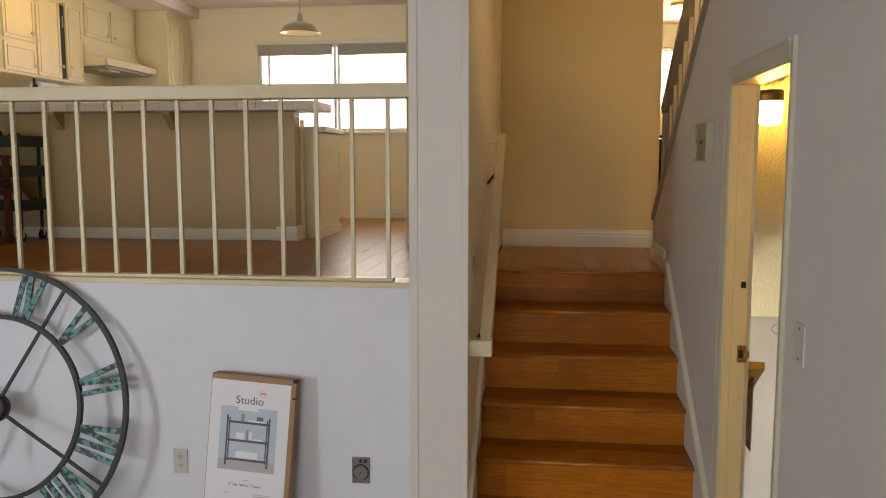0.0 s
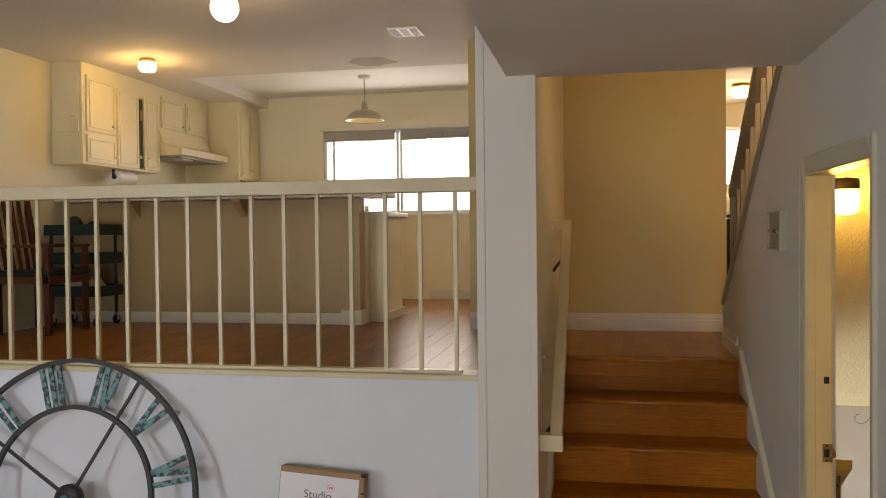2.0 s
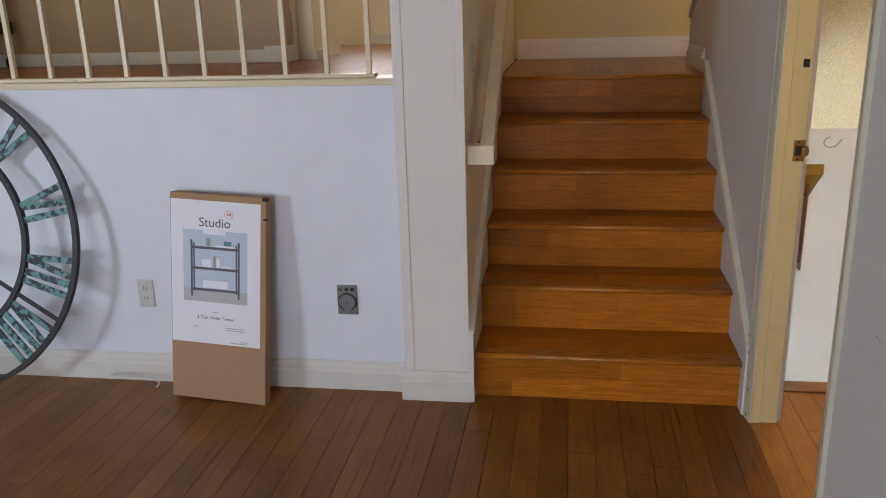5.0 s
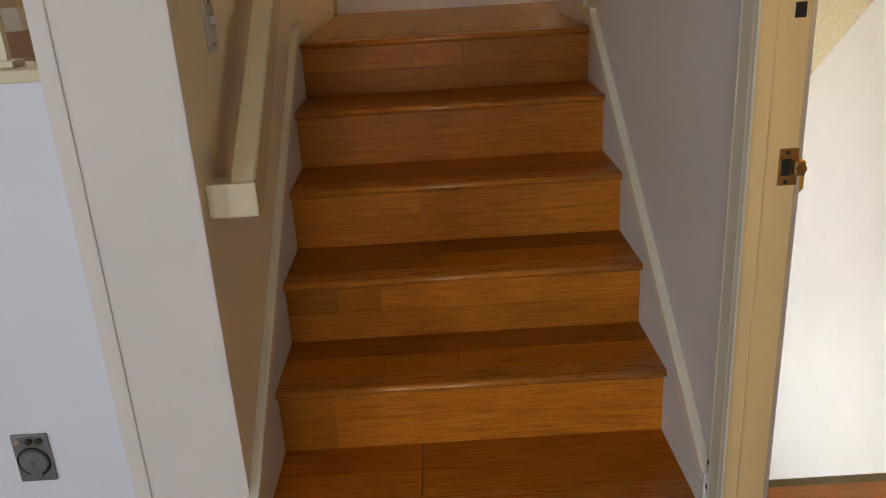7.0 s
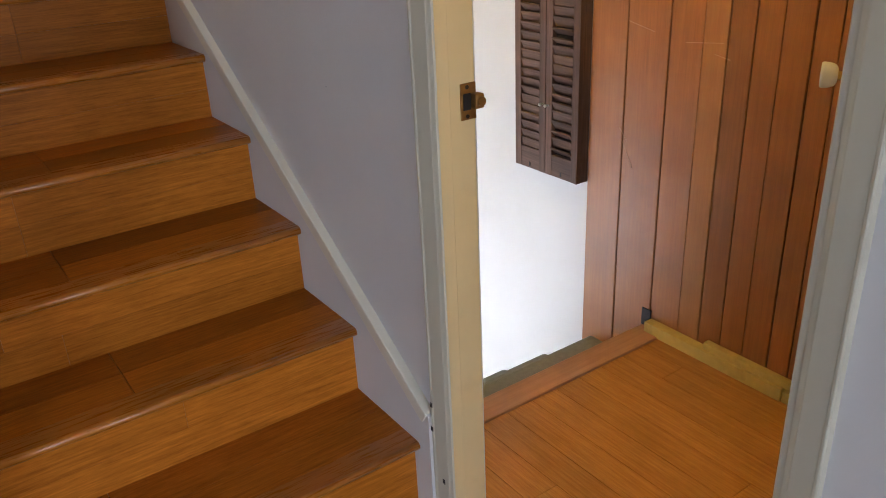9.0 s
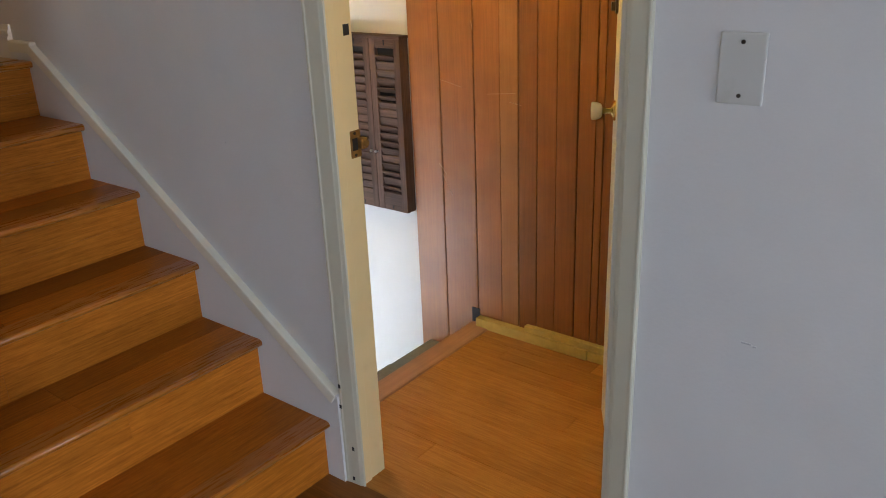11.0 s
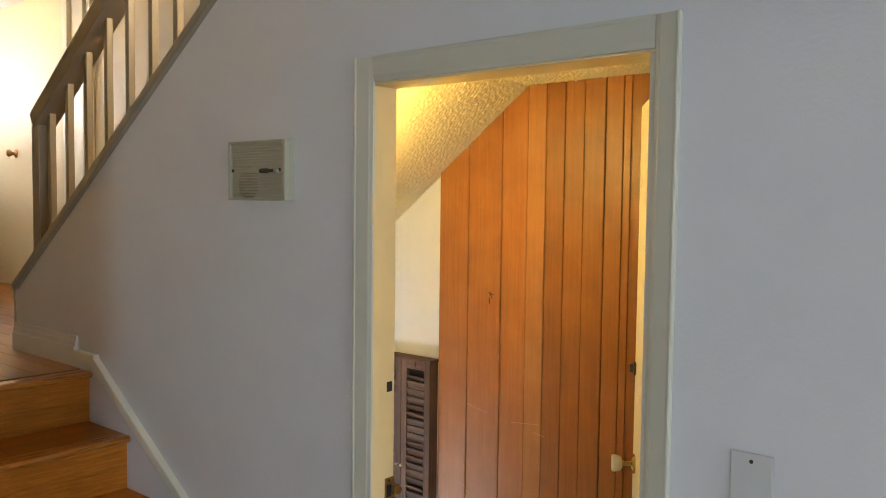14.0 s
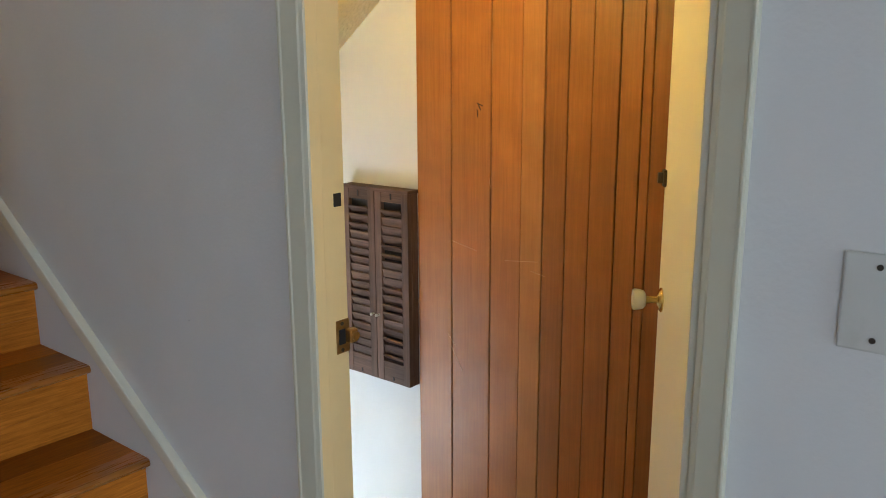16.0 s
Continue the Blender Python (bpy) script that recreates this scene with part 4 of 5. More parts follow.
def carton():
    c = thing("cardboard_box", "flat brown carton with a white printed label leaning on the wall", "box")
    c.matrix_world = pose(-1.994, -0.165, 0.010, -6.5, 3.2, -2) @ Matrix.Diagonal((1, 1, 0.972, 1))
    w, h, d = 0.385, 0.83, 0.055
    slab("carton", (-w / 2, w / 2, 0, d, 0, h), CARD, c, 0.004)
    lab = slab("label", (-w / 2 + 0.004, w / 2 - 0.022, -0.0016, -0.0004, 0.235, h - 0.024), PAPER, c, 0.0, "white printed paper label")
    slab("corner_tape", (w / 2 - 0.016, w / 2 + 0.001, -0.001, 0.02, h - 0.012, h + 0.001), DARK, c)
    slab("staple", (w / 2 - 0.012, w / 2 + 0.001, -0.0012, 0.012, h - 0.085, h - 0.078), DARK, c)
    cx = -0.009
    letters("Studio", 0.050, (cx - 0.002, -0.0022, 0.705), INK, lab)
    letters("3 Tier Wide Tower", 0.019, (cx, -0.0022, 0.335), INK, lab)
    b = bmesh.new()
    lathe(b, (cx + 0.055, -0.0020, 0.757), [(0.0155, 0), (0.017, -0.0006), (0.0155, -0.0008)], 24, "y")
    part("logo_ring", b, RED, lab)
    for dx in (-0.005, 0.005):
        slab("logo_mark", (cx + 0.055 + dx - 0.003, cx + 0.055 + dx + 0.003, -0.0024, -0.0016, 0.752, 0.763), RED, lab)
    for x0, x1, z in ((-0.02, 0.005, 0.362), (-0.10, -0.08, 0.300), (0.03, 0.105, 0.303), (0.03, 0.11, 0.294), (0.09, 0.12, 0.25), (0.05, 0.12, 0.243)):
        slab("small_print", (x0, x1, -0.0022, -0.0016, z, z + 0.0035), PHOTOF, lab)
    ph = slab("photo", (cx - 0.130, cx + 0.128, -0.0022, -0.0016, 0.405, 0.690), PHOTO, lab, 0, "pale blue printed photo of a shelf")
    slab("photo_floor", (cx - 0.130, cx + 0.128, -0.0026, -0.0021, 0.405, 0.455), PHOTOF, ph)
    slab("photo_picture", (cx - 0.05, cx + 0.04, -0.0026, -0.0021, 0.675, 0.690), PAPER, ph)
    for x in (-0.096, 0.094):
        slab("photo_post", (cx + x - 0.004, cx + x + 0.004, -0.0032, -0.0026, 0.425, 0.650), INK, ph)
        slab("photo_post", (cx + x * 0.9 - 0.003, cx + x * 0.9 + 0.003, -0.0032, -0.0026, 0.445, 0.640), INK, ph)
    for z in (0.455, 0.540, 0.622):
        slab("photo_shelf", (cx - 0.096, cx + 0.094, -0.0034, -0.0028, z - 0.006, z + 0.004), INK, ph)
    for x0, x1, z0, z1, m in ((-0.05, 0.05, 0.462, 0.492, PAPER), (-0.055, -0.018, 0.545, 0.575, PAPER), (0.005, 0.018, 0.545, 0.582, PAPER), (-0.008, 0.002, 0.545, 0.59, SILVER), (0.025, 0.065, 0.545, 0.553, PAPER), (-0.035, -0.02, 0.627, 0.66, SILVER), (0.0, 0.07, 0.627, 0.634, PAPER), (0.035, 0.065, 0.634, 0.652, TEAL)):
        slab("photo_item", (cx + x0, cx + x1, -0.0038, -0.0032, z0, z1), m, ph)
    return c


carton()
wire_ob = thing("floor_cable", "white cable lying along the baseboard", "cable", (-2.40, -0.03, 0.0))
wire("cord", [(-0.12, 0, 0.03), (-0.05, -0.01, 0.035), (0.02, -0.02, 0.04), (0.08, -0.03, 0.045), (0.12, -0.04, 0.02), (0.10, -0.05, 0.01)], 0.004, PLATE, wire_ob)


# ---- kitchen: windows ----
def window(name, label, x0, x1, z0, z1, y, mullion):
    w = thing(name, label, "window", kind="structure")
    f = 0.035
    for d in ((x0, x1, z0, z0 + f), (x0, x1, z1 - f, z1), (x0, x0 + f, z0 + f, z1 - f), (x1 - f, x1, z0 + f, z1 - f)):
        slab("window_frame", (d[0], d[1], y + 0.02, y + 0.09, d[2], d[3]), ALU, w, 0.003)
    if mullion:
        slab("mullion", (mullion - 0.03, mullion - 0.004, y + 0.02, y + 0.06, z0 + f, z1 - f), ALU, w, 0.003)
        slab("mullion", (mullion + 0.004, mullion + 0.03, y + 0.055, y + 0.09, z0 + f, z1 - f), ALU, w, 0.003)
        slab("sash_stile", (x0 + 0.09, x0 + 0.115, y + 0.06, y + 0.085, z0 + f, z1 - f), ALU, w, 0.003)
    p = slab("pane", (x0 + f, x1 - f, y + 0.068, y + 0.072, z0 + f, z1 - f), GLASS, w)
    p.visible_shadow = False
    slab("window_sill", (x0 - 0.03, x1 + 0.03, y - 0.015, y + 0.02, z0 - 0.03, z0), TRIM, w, 0.003)
    return w


window("window_1", "white aluminium sliding window over the kitchen", *WIN, KF, -2.935)
window("window_2", "small white framed window beyond the landing", *HWIN, KF, None)
window_head = setting(slab("trim_window_head", (WIN[0] - 0.03, WIN[1] + 0.03, KF - 0.02, KF - 0.001, WIN[3] - 0.005, WIN[3] + 0.035), TRIM, None, 0.003), "white board above the kitchen window", "trim")


def blind(name, x0, x1, z, sag):
    b = thing(name, "raised greyish pleated blind bunched at the window head", "blind", ((x0 + x1) / 2, KF + 0.0, z), group="kitchen blinds")
    slab("head_rail", (-(x1 - x0) / 2, (x1 - x0) / 2, -0.03, 0.012, 0.03, 0.06), BLINDM, b, 0.003)
    rnd = random.Random(int(x0 * 100))
    for k in range(5):
        bm = bmesh.new()
        n = 10
        top, bot = [], []
        zz = 0.028 - k * 0.0165
        for i in range(n + 1):
            x = -(x1 - x0) / 2 + (x1 - x0) * i / n
            dz = sag * (i / n) * 0.4 + 0.002 * math.sin(i * 1.1 + k) + rnd.uniform(-0.001, 0.001)
            top.append((x, -0.028 + rnd.uniform(-0.004, 0.004), zz + dz))
        for a, c in zip(top, top[1:]):
            box(bm, a[0], c[0], a[1], 0.008, a[2] - 0.011, a[2] + 0.007)
        part("pleat", bm, BLINDM, b)
    for dx in (-0.28, 0.0, 0.28):
        slab("lift_tape", (dx - 0.012, dx + 0.012, -0.036, -0.030, -0.045, 0.03), SILVER, b, 0.001)
    return b


blind("window_blind", WIN[0] + 0.02, -2.975, 2.915, 0.0)
blind("window_blind", -2.895, WIN[1] - 0.02, 2.910, 0.035)

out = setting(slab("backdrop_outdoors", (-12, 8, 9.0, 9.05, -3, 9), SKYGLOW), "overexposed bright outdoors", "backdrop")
neigh = setting(slab("backdrop_neighbour", (-2.6, -1.2, 8.2, 8.4, -2, 2.55), OUTWALL), "pale neighbouring building outside, glowing as if in daylight", "backdrop")
for i in range(3):
    slab("siding_line", (-2.6, -1.2, 8.185, 8.2, 2.05 + 0.14 * i, 2.058 + 0.14 * i), ALU, neigh)
# unseen glowing sheet, added as outdoors behind the living room openings
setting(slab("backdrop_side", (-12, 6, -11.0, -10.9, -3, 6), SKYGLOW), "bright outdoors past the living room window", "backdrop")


# ---- kitchen: bar, counters, cabinets ----
def bar():
    b = thing("breakfast_bar", "beige panelled breakfast bar, darkened as if backlit, with white tile edge", "counter")
    slab("front_panel", (KL, -2.63, 2.74, 2.84, F, 2.115), BARP, b, 0.003)
    slab("end_post", (-2.763, -2.618, 2.72, 2.86, F, 2.115), BARP, b, 0.004)
    slab("end_panel", (-2.618, -2.606, 2.86, 2.95, F, 2.06), CABP, b, 0.003)
    slab("post_base", (-2.776, -2.605, 2.705, 2.872, F, F + 0.115), TRIM, b, 0.006)
    slab("base_moulding", (KL, -2.776, 2.724, 2.74, F, F + 0.09), TRIM, b, 0.006)
    slab("worktop", (KL, -2.405, 2.566, 3.0, 2.118, 2.185), TRIM, b, 0.004)
    x = -2.404
    while x > KL + 0.1:
        slab("edge_tile", (x - 0.149, x - 0.003, 2.558, 2.568, 2.120, 2.183), TILE, b, 0.003)
        x -= 0.152
    for i in range(3):
        slab("edge_tile", (-2.407, -2.397, 2.562 + i * 0.146, 2.705 + i * 0.146, 2.120, 2.183), TILE, b, 0.003)
    for x in (-3.60, -4.55):
        bm = prism(bmesh.new(), [(2.74, 2.118), (2.60, 2.118), (2.60, 2.095), (2.74, 1.98)], "x", x - 0.03, x + 0.03)
        part("corbel", bm, BARP, b)
    slab("socket_plate", (-4.78, -4.70, 2.734, 2.74, 1.96, 2.03), BARP, b, 0.002)
    return b


bar()


def base_unit():
    b = thing("base_cabinet", "beige base cabinet with tiled worktop behind the bar", "cabinet")
    slab("body", (KL, -2.49, 2.96, 3.58, F, 1.965), CABP, b, 0.003)
    slab("plinth", (KL, -2.475, 2.955, 3.60, F, F + 0.07), TRIM, b, 0.004)
    slab("worktop", (KL, -2.45, 2.955, 3.61, 1.965, 2.012), TRIM, b, 0.003)
    for i in range(4):
        slab("edge_tile", (-2.452, -2.442, 2.958 + i * 0.162, 3.117 + i * 0.162, 1.967, 2.010), TILE, b, 0.003)
    return b


base_unit()


def panel_door(parent, y0, y1, z0, z1, x, knob_at, swing=0.0):
    """A flat cabinet door with a raised moulding, facing +x."""
    d = new("cabinet_door")
    d.parent = parent
    d.empty_display_size = 0.03
    d.location, d.rotation_euler = (x, y1, 0), (0, 0, radians(swing))
    w = y1 - y0
    slab("door_panel", (0, 0.018, -w + 0.003, -0.003, z0, z1), CABP, d, 0.003)
    m = 0.03
    for q in ((-w + m, -w + m + 0.012, z0 + m, z1 - m), (-m - 0.012, -m, z0 + m, z1 - m), (-w + m, -m, z0 + m, z0 + m + 0.012), (-w + m, -m, z1 - m - 0.012, z1 - m)):
        slab("moulding", (0.016, 0.026, *q), CABP, d, 0.003)
    b = bmesh.new()
    lathe(b, (0.018, knob_at[0] - y1, knob_at[1]), [(0.0, 0.0), (0.008, 0.0), (0.006, 0.012), (0.014, 0.018), (0.016, 0.024), (0.010, 0.031), (0.0, 0.032)], 16, "x")
    part("door_knob", b, KNOBM, d, "small pale knob")
    return d


KNOBM = mat("pale_ceramic", (0.72, 0.68, 0.58), 0.25, 0.05)


def wall_cabinet():
    c = thing("wall_cabinet", "cream painted wall cabinet with one door ajar", "cabinet", group="kitchen wall cabinets")
    x0, x1, y0, y1, z0 = KL, -4.92, 2.56, 3.73, 2.432
    b = bmesh.new()
    box(b, x0, x1, y0, y0 + 0.02, z0, HIGH, 0.002)
    box(b, x0, x1, y1 - 0.02, y1, z0, HIGH, 0.002)
    box(b, x0, x1, y0 + 0.02, y1 - 0.02, z0, z0 + 0.02, 0.002)
    box(b, x0, x0 + 0.01, y0 + 0.02, y1 - 0.02, z0 + 0.02, HIGH)
    box(b, x1 - 0.02, x1, y0 + 0.02, 3.37, z0 + 0.02, HIGH)
    box(b, x1 - 0.02, x1, 3.45, y1 - 0.02, z0 + 0.02, HIGH)
    box(b, x1 - 0.02, x1, 3.37, 3.45, HIGH - 0.16, HIGH)
    part("body", b, CABP, c)
    # near-black block filling the door gap, in place of the interior's shade
    slab("inside_shade", (x0 + 0.02, x1 + 0.003, 3.3705, 3.4495, z0 + 0.03, HIGH - 0.18), DARK, c)
    slab("contents", (x1 - 0.01, x1 + 0.006, 3.415, 3.435, 2.90, 3.0), CLOTH, c, 0.006)
    panel_door(c, 2.60, 3.01, 2.71, 3.17, x1, (2.95, 2.78))
    panel_door(c, 2.60, 3.01, 2.455, 2.68, x1, (2.98, 2.52))
    panel_door(c, 3.03, 3.365, 2.45, 3.13, x1, (3.35, 2.555))
    panel_door(c, 3.45, 3.71, 2.45, 3.12, x1, (3.49, 2.56))
    # side door facing the dining end
    slab("side_panel", (x0 + 0.03, x1 - 0.03, y0 - 0.008, y0 + 0.002, 2.70, 3.18), CABP, c, 0.003)
    b = bmesh.new()
    lathe(b, (x1 - 0.07, y0 - 0.008, 2.83), [(0.0, -0.032), (0.010, -0.031), (0.016, -0.024), (0.006, -0.012), (0.008, 0.0)], 16, "y")
    part("side_knob", b, KNOBM, c)
    return c


wall_cabinet()
oc = thing("hood_cabinet", "cream two-door cabinet above the cooker hood", "cabinet", group="kitchen wall cabinets")
slab("body", (KL, -4.92, 3.73, 4.72, 2.85, HIGH), CABP, oc, 0.002)
panel_door(oc, 3.76, 4.20, 2.88, 3.18, -4.92, (4.14, 2.93))
panel_door(oc, 4.22, 4.68, 2.88, 3.18, -4.92, (4.26, 2.93))

hood = thing("cooker_hood", "cream enamel cooker hood with a pale lip", "cooker hood")
pts = [(KL, 2.85), (-4.915, 2.85), (-4.905, 2.80), (-4.88, 2.74), (-4.82, 2.695), (-4.71, 2.675), (-4.71, 2.615), (KL, 2.60)]
part("canopy", prism(bmesh.new(), pts, "y", 3.735, 4.695), CABP, hood)
slab("lip", (-4.715, -4.685, 3.732, 4.70, 2.613, 2.678), SHADEM, hood, 0.004)
slab("filter", (KL + 0.05, -4.73, 3.78, 4.65, 2.592, 2.612), SILVER, hood, 0.002)
slab("lamp_cover", (-4.88, -4.77, 3.90, 4.10, 2.575, 2.595), PLATE, hood, 0.004)

tc = thing("tall_cabinet", "deep cream tall cabinet with two narrow doors", "cabinet")
b = bmesh.new()
box(b, KL, -4.57, 4.72, 4.74, F, HIGH, 0.002)
box(b, KL, -4.57, 4.74, KF, 2.43, HIGH - 0.001)
box(b, KL, -4.57, 4.74, KF, F, 2.28)
part("body", b, CABP, tc)
# near-black block at the back of the opening, painted as its shade
slab("niche_shade", (KL + 0.01, -4.95, 4.74, KF, 2.28, 2.43), DARK, tc)
panel_door(tc, 4.76, 4.99, 2.46, 3.16, -4.57, (4.965, 2.55))
panel_door(tc, 5.00, 5.235, 2.46, 3.16, -4.57, (5.025, 2.55))

towel = thing("paper_towel", "white paper towel roll under the wall cabinet", "paper towel")
b = bmesh.new()
cyl(b, (-5.0, 3.12, 2.365), (-5.0, 3.40, 2.365), 0.055, seg=28)
part("roll", b, PAPER, towel)
b = bmesh.new()
cyl(b, (-5.0, 3.105, 2.365), (-5.0, 3.119, 2.365), 0.02, seg=18)
part("core", b, DARK, towel)
b = bmesh.new()
box(b, -5.01, -4.99, 3.095, 3.108, 2.36, 2.432, 0.002)
part("holder", b, BLACKM, towel)

rng = thing("kitchen_range", "cream range with dark oven door and dial panel", "cooker")
slab("body", (0.22, 0.84, 4.62, 5.20, F, 2.02), SHADEM, rng, 0.006)
slab("oven_door", (0.26, 0.80, 4.598, 4.62, 1.36, 1.98), BLACKS, rng, 0.008)
slab("back_panel", (0.22, 0.84, 5.10, 5.20, 2.02, 2.18), SHADEM, rng, 0.008)
for x in (0.36, 0.56, 0.70):
    b = bmesh.new()
    cyl(b, (x, 5.075, 2.11), (x, 5.10, 2.11), 0.035, seg=20)
    part("dial", b, SHADEM, rng)
b = bmesh.new()
cyl(b, (0.30, 4.57, 1.94), (0.76, 4.57, 1.94), 0.01)
part("oven_handle", b, CHROME, rng)


# ---- lamps ----
def ceiling_lamp(name, label, x, y, zc, r, h, glassm):
    l = thing(name, label, "ceiling lamp", (x, y, zc))
    b = bmesh.new()
    lathe(b, (0, 0, 0), [(0.0, -0.028), (r * 0.9, -0.028), (r * 0.92, -0.014), (r * 0.8, 0.0), (0.0, 0.0)])
    part("base", b, GOLD, l, "brass ceiling base")
    b = bmesh.new()
    lathe(b, (0, 0, 0), [(0.0, -h), (r * 0.75, -h + 0.006), (r * 0.97, -h + 0.03), (r, -h * 0.6), (r * 0.92, -0.03), (0.0, -0.029)])
    g = part("glass_bowl", b, glassm, l, "lit white glass")
    g.visible_shadow = False
    return l


ceiling_lamp("ceiling_lamp", "small lit ceiling lamp with brass ring", -4.36, 2.62, HIGH, 0.072, 0.105, LAMPG)
ceiling_lamp("ceiling_lamp", "lit glass dome lamp on the hall ceiling", 0.47, 4.15, HALL, 0.09, 0.115, LAMPG)
gl = thing("globe_lamp", "lit white glass globe ceiling lamp", "ceiling lamp", (-2.90, 1.02, HIGH))
b = bmesh.new()
lathe(b, (0, 0, -0.115), [(0.082 * math.sin(math.pi * i / 16), -0.082 * math.cos(math.pi * i / 16)) for i in range(17)], 32)
g = part("glass_globe", b, GLOBEG, gl)
g.visible_shadow = False
b = bmesh.new()
lathe(b, (0, 0, 0), [(0.0, -0.045), (0.05, -0.045), (0.055, -0.02), (0.06, 0.0), (0.0, 0.0)])
part("base", b, GOLD, gl)

pend = thing("pendant_lamp", "cream enamel pendant lamp on a cord", "pendant lamp", (-3.02, 4.25, KIT))
b = bmesh.new()
lathe(b, (0, 0, 0), [(0.0, -0.03), (0.05, -0.03), (0.062, -0.012), (0.065, 0.0), (0.0, 0.0)])
part("canopy", b, SHADEM, pend)
b = bmesh.new()
cyl(b, (0, 0, -0.26), (0, 0, -0.02), 0.005, seg=8)
part("cord", b, SILVER, pend)
b = bmesh.new()
lathe(b, (0, 0, -0.44), [(0.190, 0.0), (0.195, 0.008), (0.172, 0.018), (0.166, 0.045), (0.13, 0.078), (0.08, 0.100), (0.036, 0.112), (0.030, 0.150), (0.022, 0.185), (0.0, 0.19)], 40)
part("shade", b, PENDM, pend)
b = bmesh.new()
lathe(b, (0, 0, -0.44), [(0.0, 0.075), (0.12, 0.07), (0.162, 0.03), (0.185, 0.004)], 40)
part("shade_lining", b, SHADEM, pend)
bulb("pendant_light", (-3.02, 4.25, KIT - 0.43), 0.04, 0.8, (1.0, 0.75, 0.42))

# water stain on the ceiling
STAINP = mat("tan_water_stain", (0.50, 0.44, 0.37), 0.85, 0.12, 9, 0.2, 90)
bm = bmesh.new()
rim = []
for i in range(28):
    a = 2 * math.pi * i / 28
    q = 1 + 0.35 * noise.noise(Vector((math.cos(a) * 1.6, math.sin(a) * 1.6, 2)))
    rim.append(bm.verts.new((-2.62 + 0.19 * q * math.cos(a), 3.14 + 0.17 * q * math.sin(a), HIGH - 0.0015)))
bm.faces.new(rim)
setting(part("trim_ceiling_stain", bm, STAINP), "faint tan water stain on the ceiling", "ceiling stain")

vent = thing("ceiling_vent", "white metal ceiling vent with dark slots", "vent", (-2.11, 2.23, HIGH))
slab("frame", (-0.11, 0.11, -0.13, 0.13, -0.012, 0), TRIM, vent, 0.003)
for i, x in enumerate((-0.07, 0.0, 0.07)):
    slab("opening", (x - 0.026, x + 0.026, -0.10, 0.10, -0.0135, -0.0118), DARK if i != 1 else SILVER, vent)
    for j in range(5):
        slab("slat", (x - 0.024 + j * 0.011, x - 0.021 + j * 0.011, -0.10, 0.10, -0.0145, -0.013), TRIM if i != 1 else SILVER, vent)


# ---- dining end: cart and chair ----
def cart():
    c = thing("rolling_cart", "dark green steel three-tier rolling cart", "cart", (-4.885, 2.50, F))
    for z in (0.24, 0.50, 0.73):
        b = bmesh.new()
        box(b, -0.24, 0.24, -0.16, 0.16, z, z + 0.008)
        for s in (-1, 1):
            box(b, -0.24, 0.24, s * 0.16 - 0.003, s * 0.16 + 0.003, z, z + 0.085, 0.001)
            box(b, s * 0.24 - 0.003, s * 0.24 + 0.003, -0.16, 0.16, z, z + 0.085, 0.001)
        part("tray", b, GREENM, c)
    for x in (-0.20, 0.20):
        for y in (-0.13, 0.13):
            slab("post", (x - 0.01, x + 0.01, y - 0.01, y + 0.01, 0.10, 0.80), GREENM, c, 0.002)
            b = bmesh.new()
            cyl(b, (x - 0.012, y, 0.038), (x + 0.012, y, 0.038), 0.038, seg=20)
            wheel = part("castor", b, BLACKS, c)
            slab("castor_fork", (x - 0.017, x + 0.017, y - 0.012, y + 0.012, 0.03, 0.10), CHROME, wheel, 0.003)
    return c


cart()
bag = thing("folded_cloth", "beige cloth bundle in the cart's bottom tray", "cloth", (-4.87, 2.50, F + 0.248))
b = bmesh.new()
bmesh.ops.create_icosphere(b, subdivisions=4, radius=1)
for v in b.verts:
    v.co = Vector((v.co.x * 0.19, v.co.y * 0.13, max(v.co.z, 0) * 0.15)) * (1 + 0.12 * noise.noise(v.co * 2.5))
part("cloth", b, CLOTH, bag)
spk = thing("black_headset", "black rounded gadget and cable on the cart", "gadget", (-4.95, 2.48, F + 0.738))
b = bmesh.new()
bmesh.ops.create_icosphere(b, subdivisions=3, radius=1)
for v in b.verts:
    v.co = Vector((v.co.x * 0.07, v.co.y * 0.05, v.co.z * 0.075 + 0.075))
for f in b.faces:
    f.smooth = True
part("shell", b, BLACKS, spk)
wire("lead", [(0.09, 0, 0.02), (0.12, 0, 0.08), (0.18, 0, 0.10), (0.23, 0, 0.07), (0.26, 0, 0.03)], 0.012, BLACKS, spk)


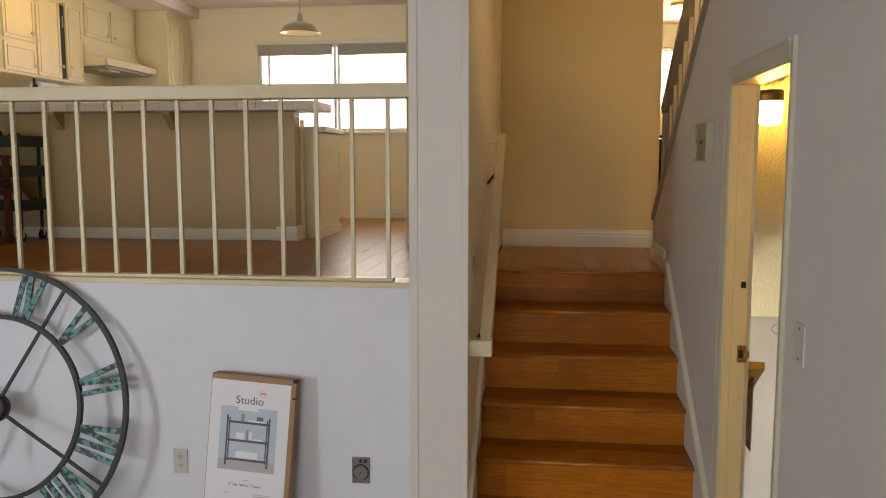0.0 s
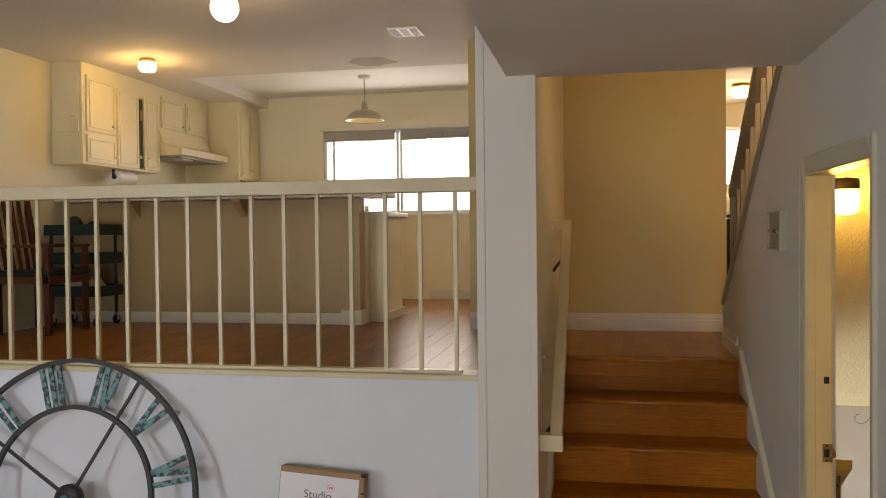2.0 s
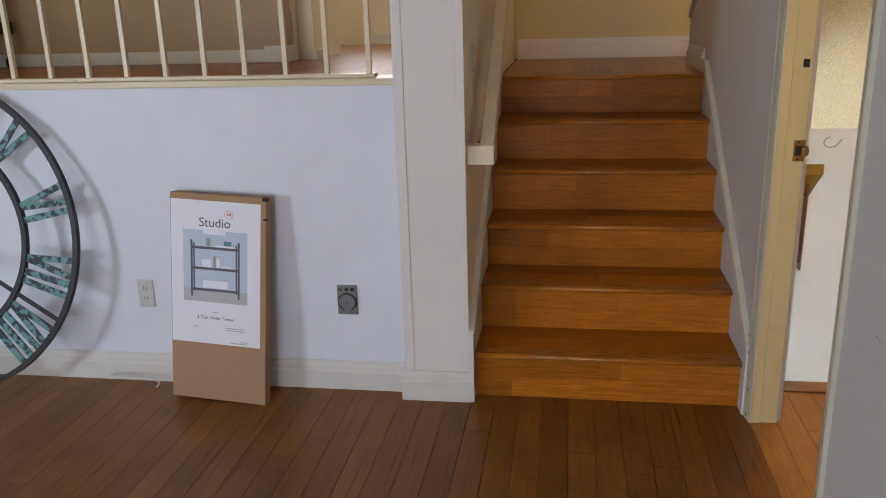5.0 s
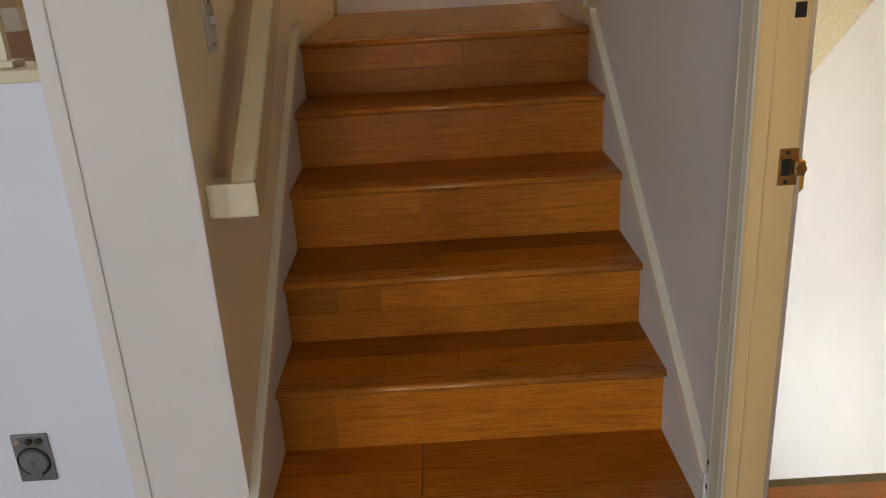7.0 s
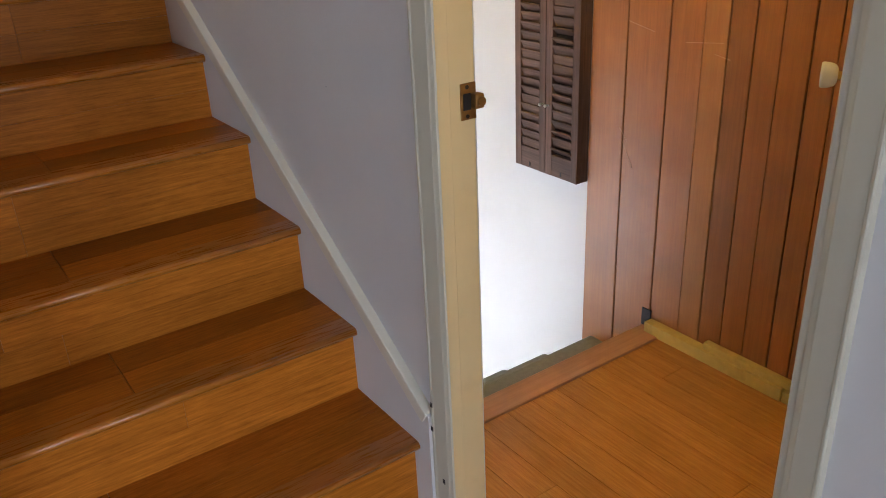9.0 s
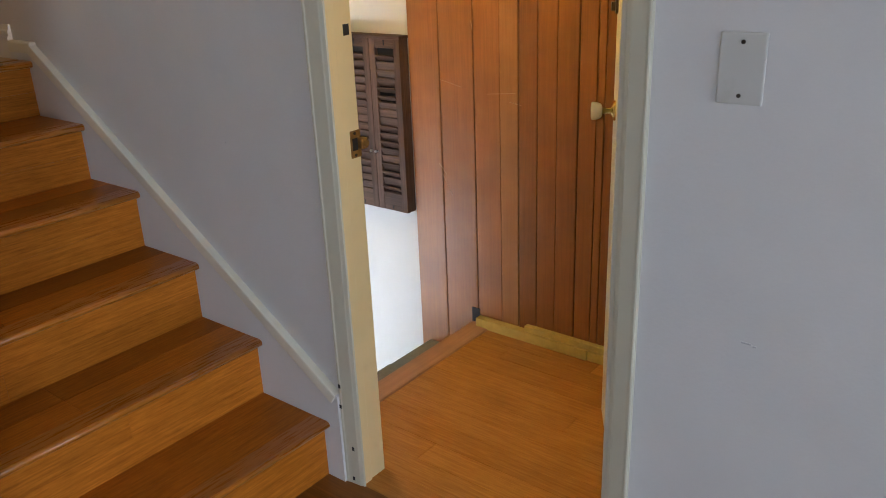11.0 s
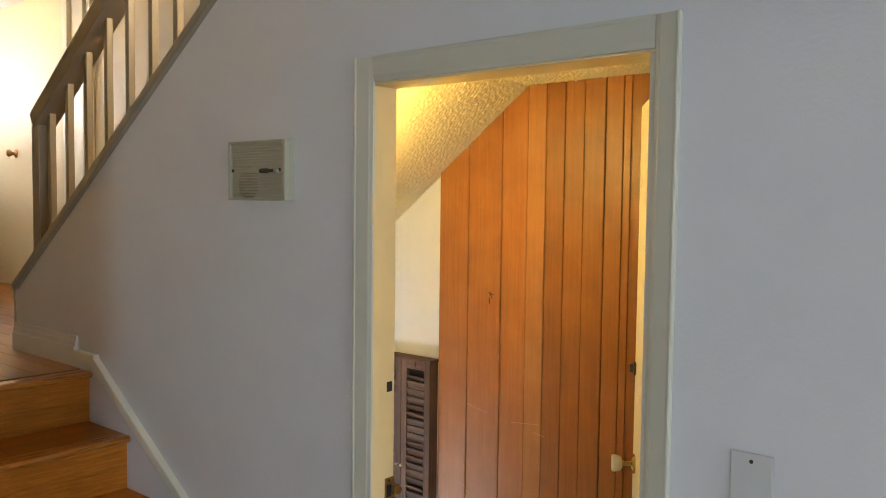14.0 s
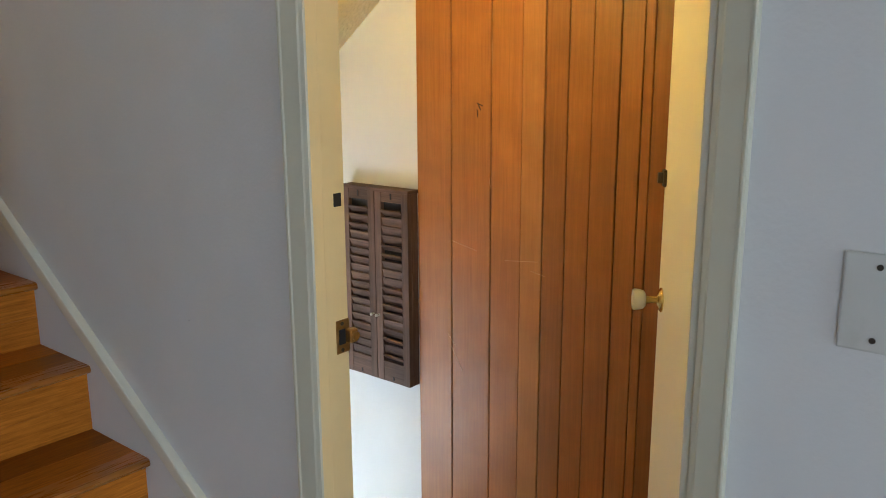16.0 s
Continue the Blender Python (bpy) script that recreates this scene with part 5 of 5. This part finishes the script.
def chair():
    c = thing("dining_chair", "red-brown wooden armchair with slatted back and black seat", "chair")
    c.matrix_world = pose(-4.90, 2.02, F, 0, 0, -90)
    # local: faces +y, seat centre at origin
    slab("seat", (-0.24, 0.24, -0.22, 0.24, 0.43, 0.475), BLACKS, c, 0.015, "black upholstered seat")
    slab("seat_frame", (-0.235, 0.235, -0.215, 0.235, 0.375, 0.43), CHAIRW, c, 0.004)
    for x in (-0.215, 0.215):
        slab("leg", (x - 0.02, x + 0.02, 0.19, 0.23, 0, 0.64), CHAIRW, c, 0.004)
        b = bmesh.new()
        box(b, x - 0.02, x + 0.02, -0.225, -0.185, 0, 0.45, 0.004)
        box(b, x - 0.018, x + 0.018, -0.02, 0.02, -0.33, 0.33, 0.004, pose(0, -0.255, 0.75, 9, 0, 0))
        part("leg", b, CHAIRW, c)
        slab("armrest", (x - 0.025, x + 0.025, -0.26, 0.24, 0.64, 0.665), CHAIRW, c, 0.006)
    for x in (-0.12, -0.04, 0.04, 0.12):
        b = bmesh.new()
        box(b, x - 0.016, x + 0.016, -0.008, 0.008, -0.28, 0.26, 0.003, pose(0, -0.255, 0.75, 9, 0, 0))
        part("back_slat", b, CHAIRW, c)
    b = bmesh.new()
    box(b, -0.235, 0.235, -0.014, 0.014, 0.26, 0.34, 0.006, pose(0, -0.255, 0.75, 9, 0, 0))
    part("crest_rail", b, CHAIRW, c)
    return c


chair()


# ---- hall beyond the landing ----
hd = thing("door_2", "cream hall door with a brass knob", "door", kind="structure")
slab("leaf", (1.075, 1.1, 3.75, 4.55, F + 0.01, F + 1.98), CREAM, hd, 0.003)
b = bmesh.new()
lathe(b, (1.075, 4.46, 2.06), [(0.0, -0.065), (0.02, -0.062), (0.027, -0.045), (0.012, -0.028), (0.010, -0.008), (0.03, -0.004), (0.03, 0.0)], 24, "x")
part("door_knob", b, BRASS, hd)
for y0, y1 in ((3.38, 3.42), (3.47, 3.60), (3.68, 3.745)):
    setting(slab("trim_hall_casing", (1.07, 1.1, y0, y1, F, F + 2.0), TRIM, None, 0.003), "white door casing in the hall", "trim")
lwf = thing("window_3", "white framed living room window", "window", kind="structure")
for d in ((-5.5, -4.6, 0.85, 0.90), (-5.5, -4.6, 2.10, 2.15), (-5.5, -5.45, 0.90, 2.10), (-4.65, -4.6, 0.90, 2.10)):
    slab("window_frame", (d[0], d[1], -4.90, -4.85, d[2], d[3]), ALU, lwf, 0.003)


SCRATCH = mat("pale_scratch", (0.50, 0.27, 0.13), 0.6, 0.05)
PENCIL = mat("pale_grey_pencil", (0.44, 0.44, 0.45), 0.7, 0.05)
# ---- pieces: wall planks and floor boards ----
edges = [0.497, 0.352, 0.198, 0.086, 0.008, -0.068, -0.145, -0.227, -0.292, -0.322, -0.41, -0.49, -0.58, -0.66, -0.76, -0.87, -0.95, -1.05, -1.15, -1.25, -1.35]
for i, (a, c) in enumerate(zip(edges, edges[1:])):
    low = -0.35 if c > 0.1 else 0.0
    gap = 0.0052 if i in (0, 1, 3, 6, 8, 10, 13) else 0.0028
    bm = prism(bmesh.new(), [(c + gap / 2, low), (a - 0.0008, low), (a - 0.0008, soffit_z(a) + 0.03), (c + gap / 2, soffit_z(c) + 0.03)], "x", 1.018 + 0.001 * (i % 3), 1.0345)
    bmesh.ops.bevel(bm, geom=bm.edges[:], offset=0.0016, segments=1, affect="EDGES")
    part("plank", bm, PLANKL if i == 3 else PLANKW, panel_wall)


def boards(parent, x0, x1, y0, y1, z, material, width=0.092, length=1.2, seed=1):
    rnd = random.Random(seed)
    x = x0
    while x < x1 - 0.005:
        xe = min(x + width, x1)
        y = y0 - rnd.uniform(0, length)
        while y < y1:
            ye = min(y + length, y1)
            ys0 = max(y, y0)
            if ye - ys0 > 0.01:
                slab("floor_board", (x + 0.0006, xe - 0.0006, ys0 + 0.0005, ye - 0.0005, z - 0.012, z), material, parent, 0.0012)
            y += length
        x = xe


scuffs = ((0.30, 0.95, 0.10, 12), (0.08, 0.93, 0.12, -6), (0.33, 0.56, 0.09, 60), (0.20, 1.16, 0.03, 80), (0.02, 0.90, 0.05, 10), (0.35, 0.62, 0.05, 48))
for y, z, n, a in scuffs:
    bm = bmesh.new()
    box(bm, 1.0165, 1.0178, -n / 2, n / 2, -0.0006, 0.0006, 0, pose(0, y, z, a, 0, 0))
    part("scratch", bm, SCRATCH, panel_wall, "pale scratch in the wood")
for z, a in ((1.372, 84), (1.392, 62), (1.399, 20)):
    bm = bmesh.new()
    box(bm, 1.0166, 1.0180, -0.012, 0.012, -0.0012, 0.0012, 0, pose(0, 0.249 - (z - 1.372) * 0.35, z, a, 0, 0))
    part("knot", bm, DARK, panel_wall, "small dark resin mark in the wood")
for y, z, w in ((-1.13, 0.755, 0.018), (-1.145, 0.752, 0.006), (0.30, 0.95, 0.004)):
    slab("wall_mark", (-0.0012, 0.0002, y - w / 2, y + w / 2, z, z + 0.003), PENCIL, bpy.data.objects["wall_right"])
boards(living_floor, -4.6, 0.0, -2.6, 0.004, 0.0, FLOORW, 0.092, 1.3, 3)
boards(upper_floor, KL, -1.265, 0.135, KF, F, FLOORW, 0.125, 1.4, 5)
# paler bamboo than the stairs': the landing's glossy sheen is in the colour
boards(landing_floor, -1.0, 0.0, 1.35, LW, F, VESTW, 0.092, 1.0, 7)
boards(landing_floor, 0.0, 1.1, 1.93, KF, F, FLOORW, 0.125, 1.4, 9)
fv = bpy.data.objects["floor_vestibule"]
boards(fv, 0.0, 1.018, -1.35, 0.135, 0.0, VESTW, 0.092, 1.1, 11)
setting(slab("floor_living_rest", (LEFT, -4.602, BACK, 0.009, -0.012, 0.0), FLOORW), "bamboo floor", "floor")
setting(slab("floor_living_back", (-4.6, 0.0, BACK, -2.602, -0.012, 0.0), FLOORW), "bamboo floor", "floor")
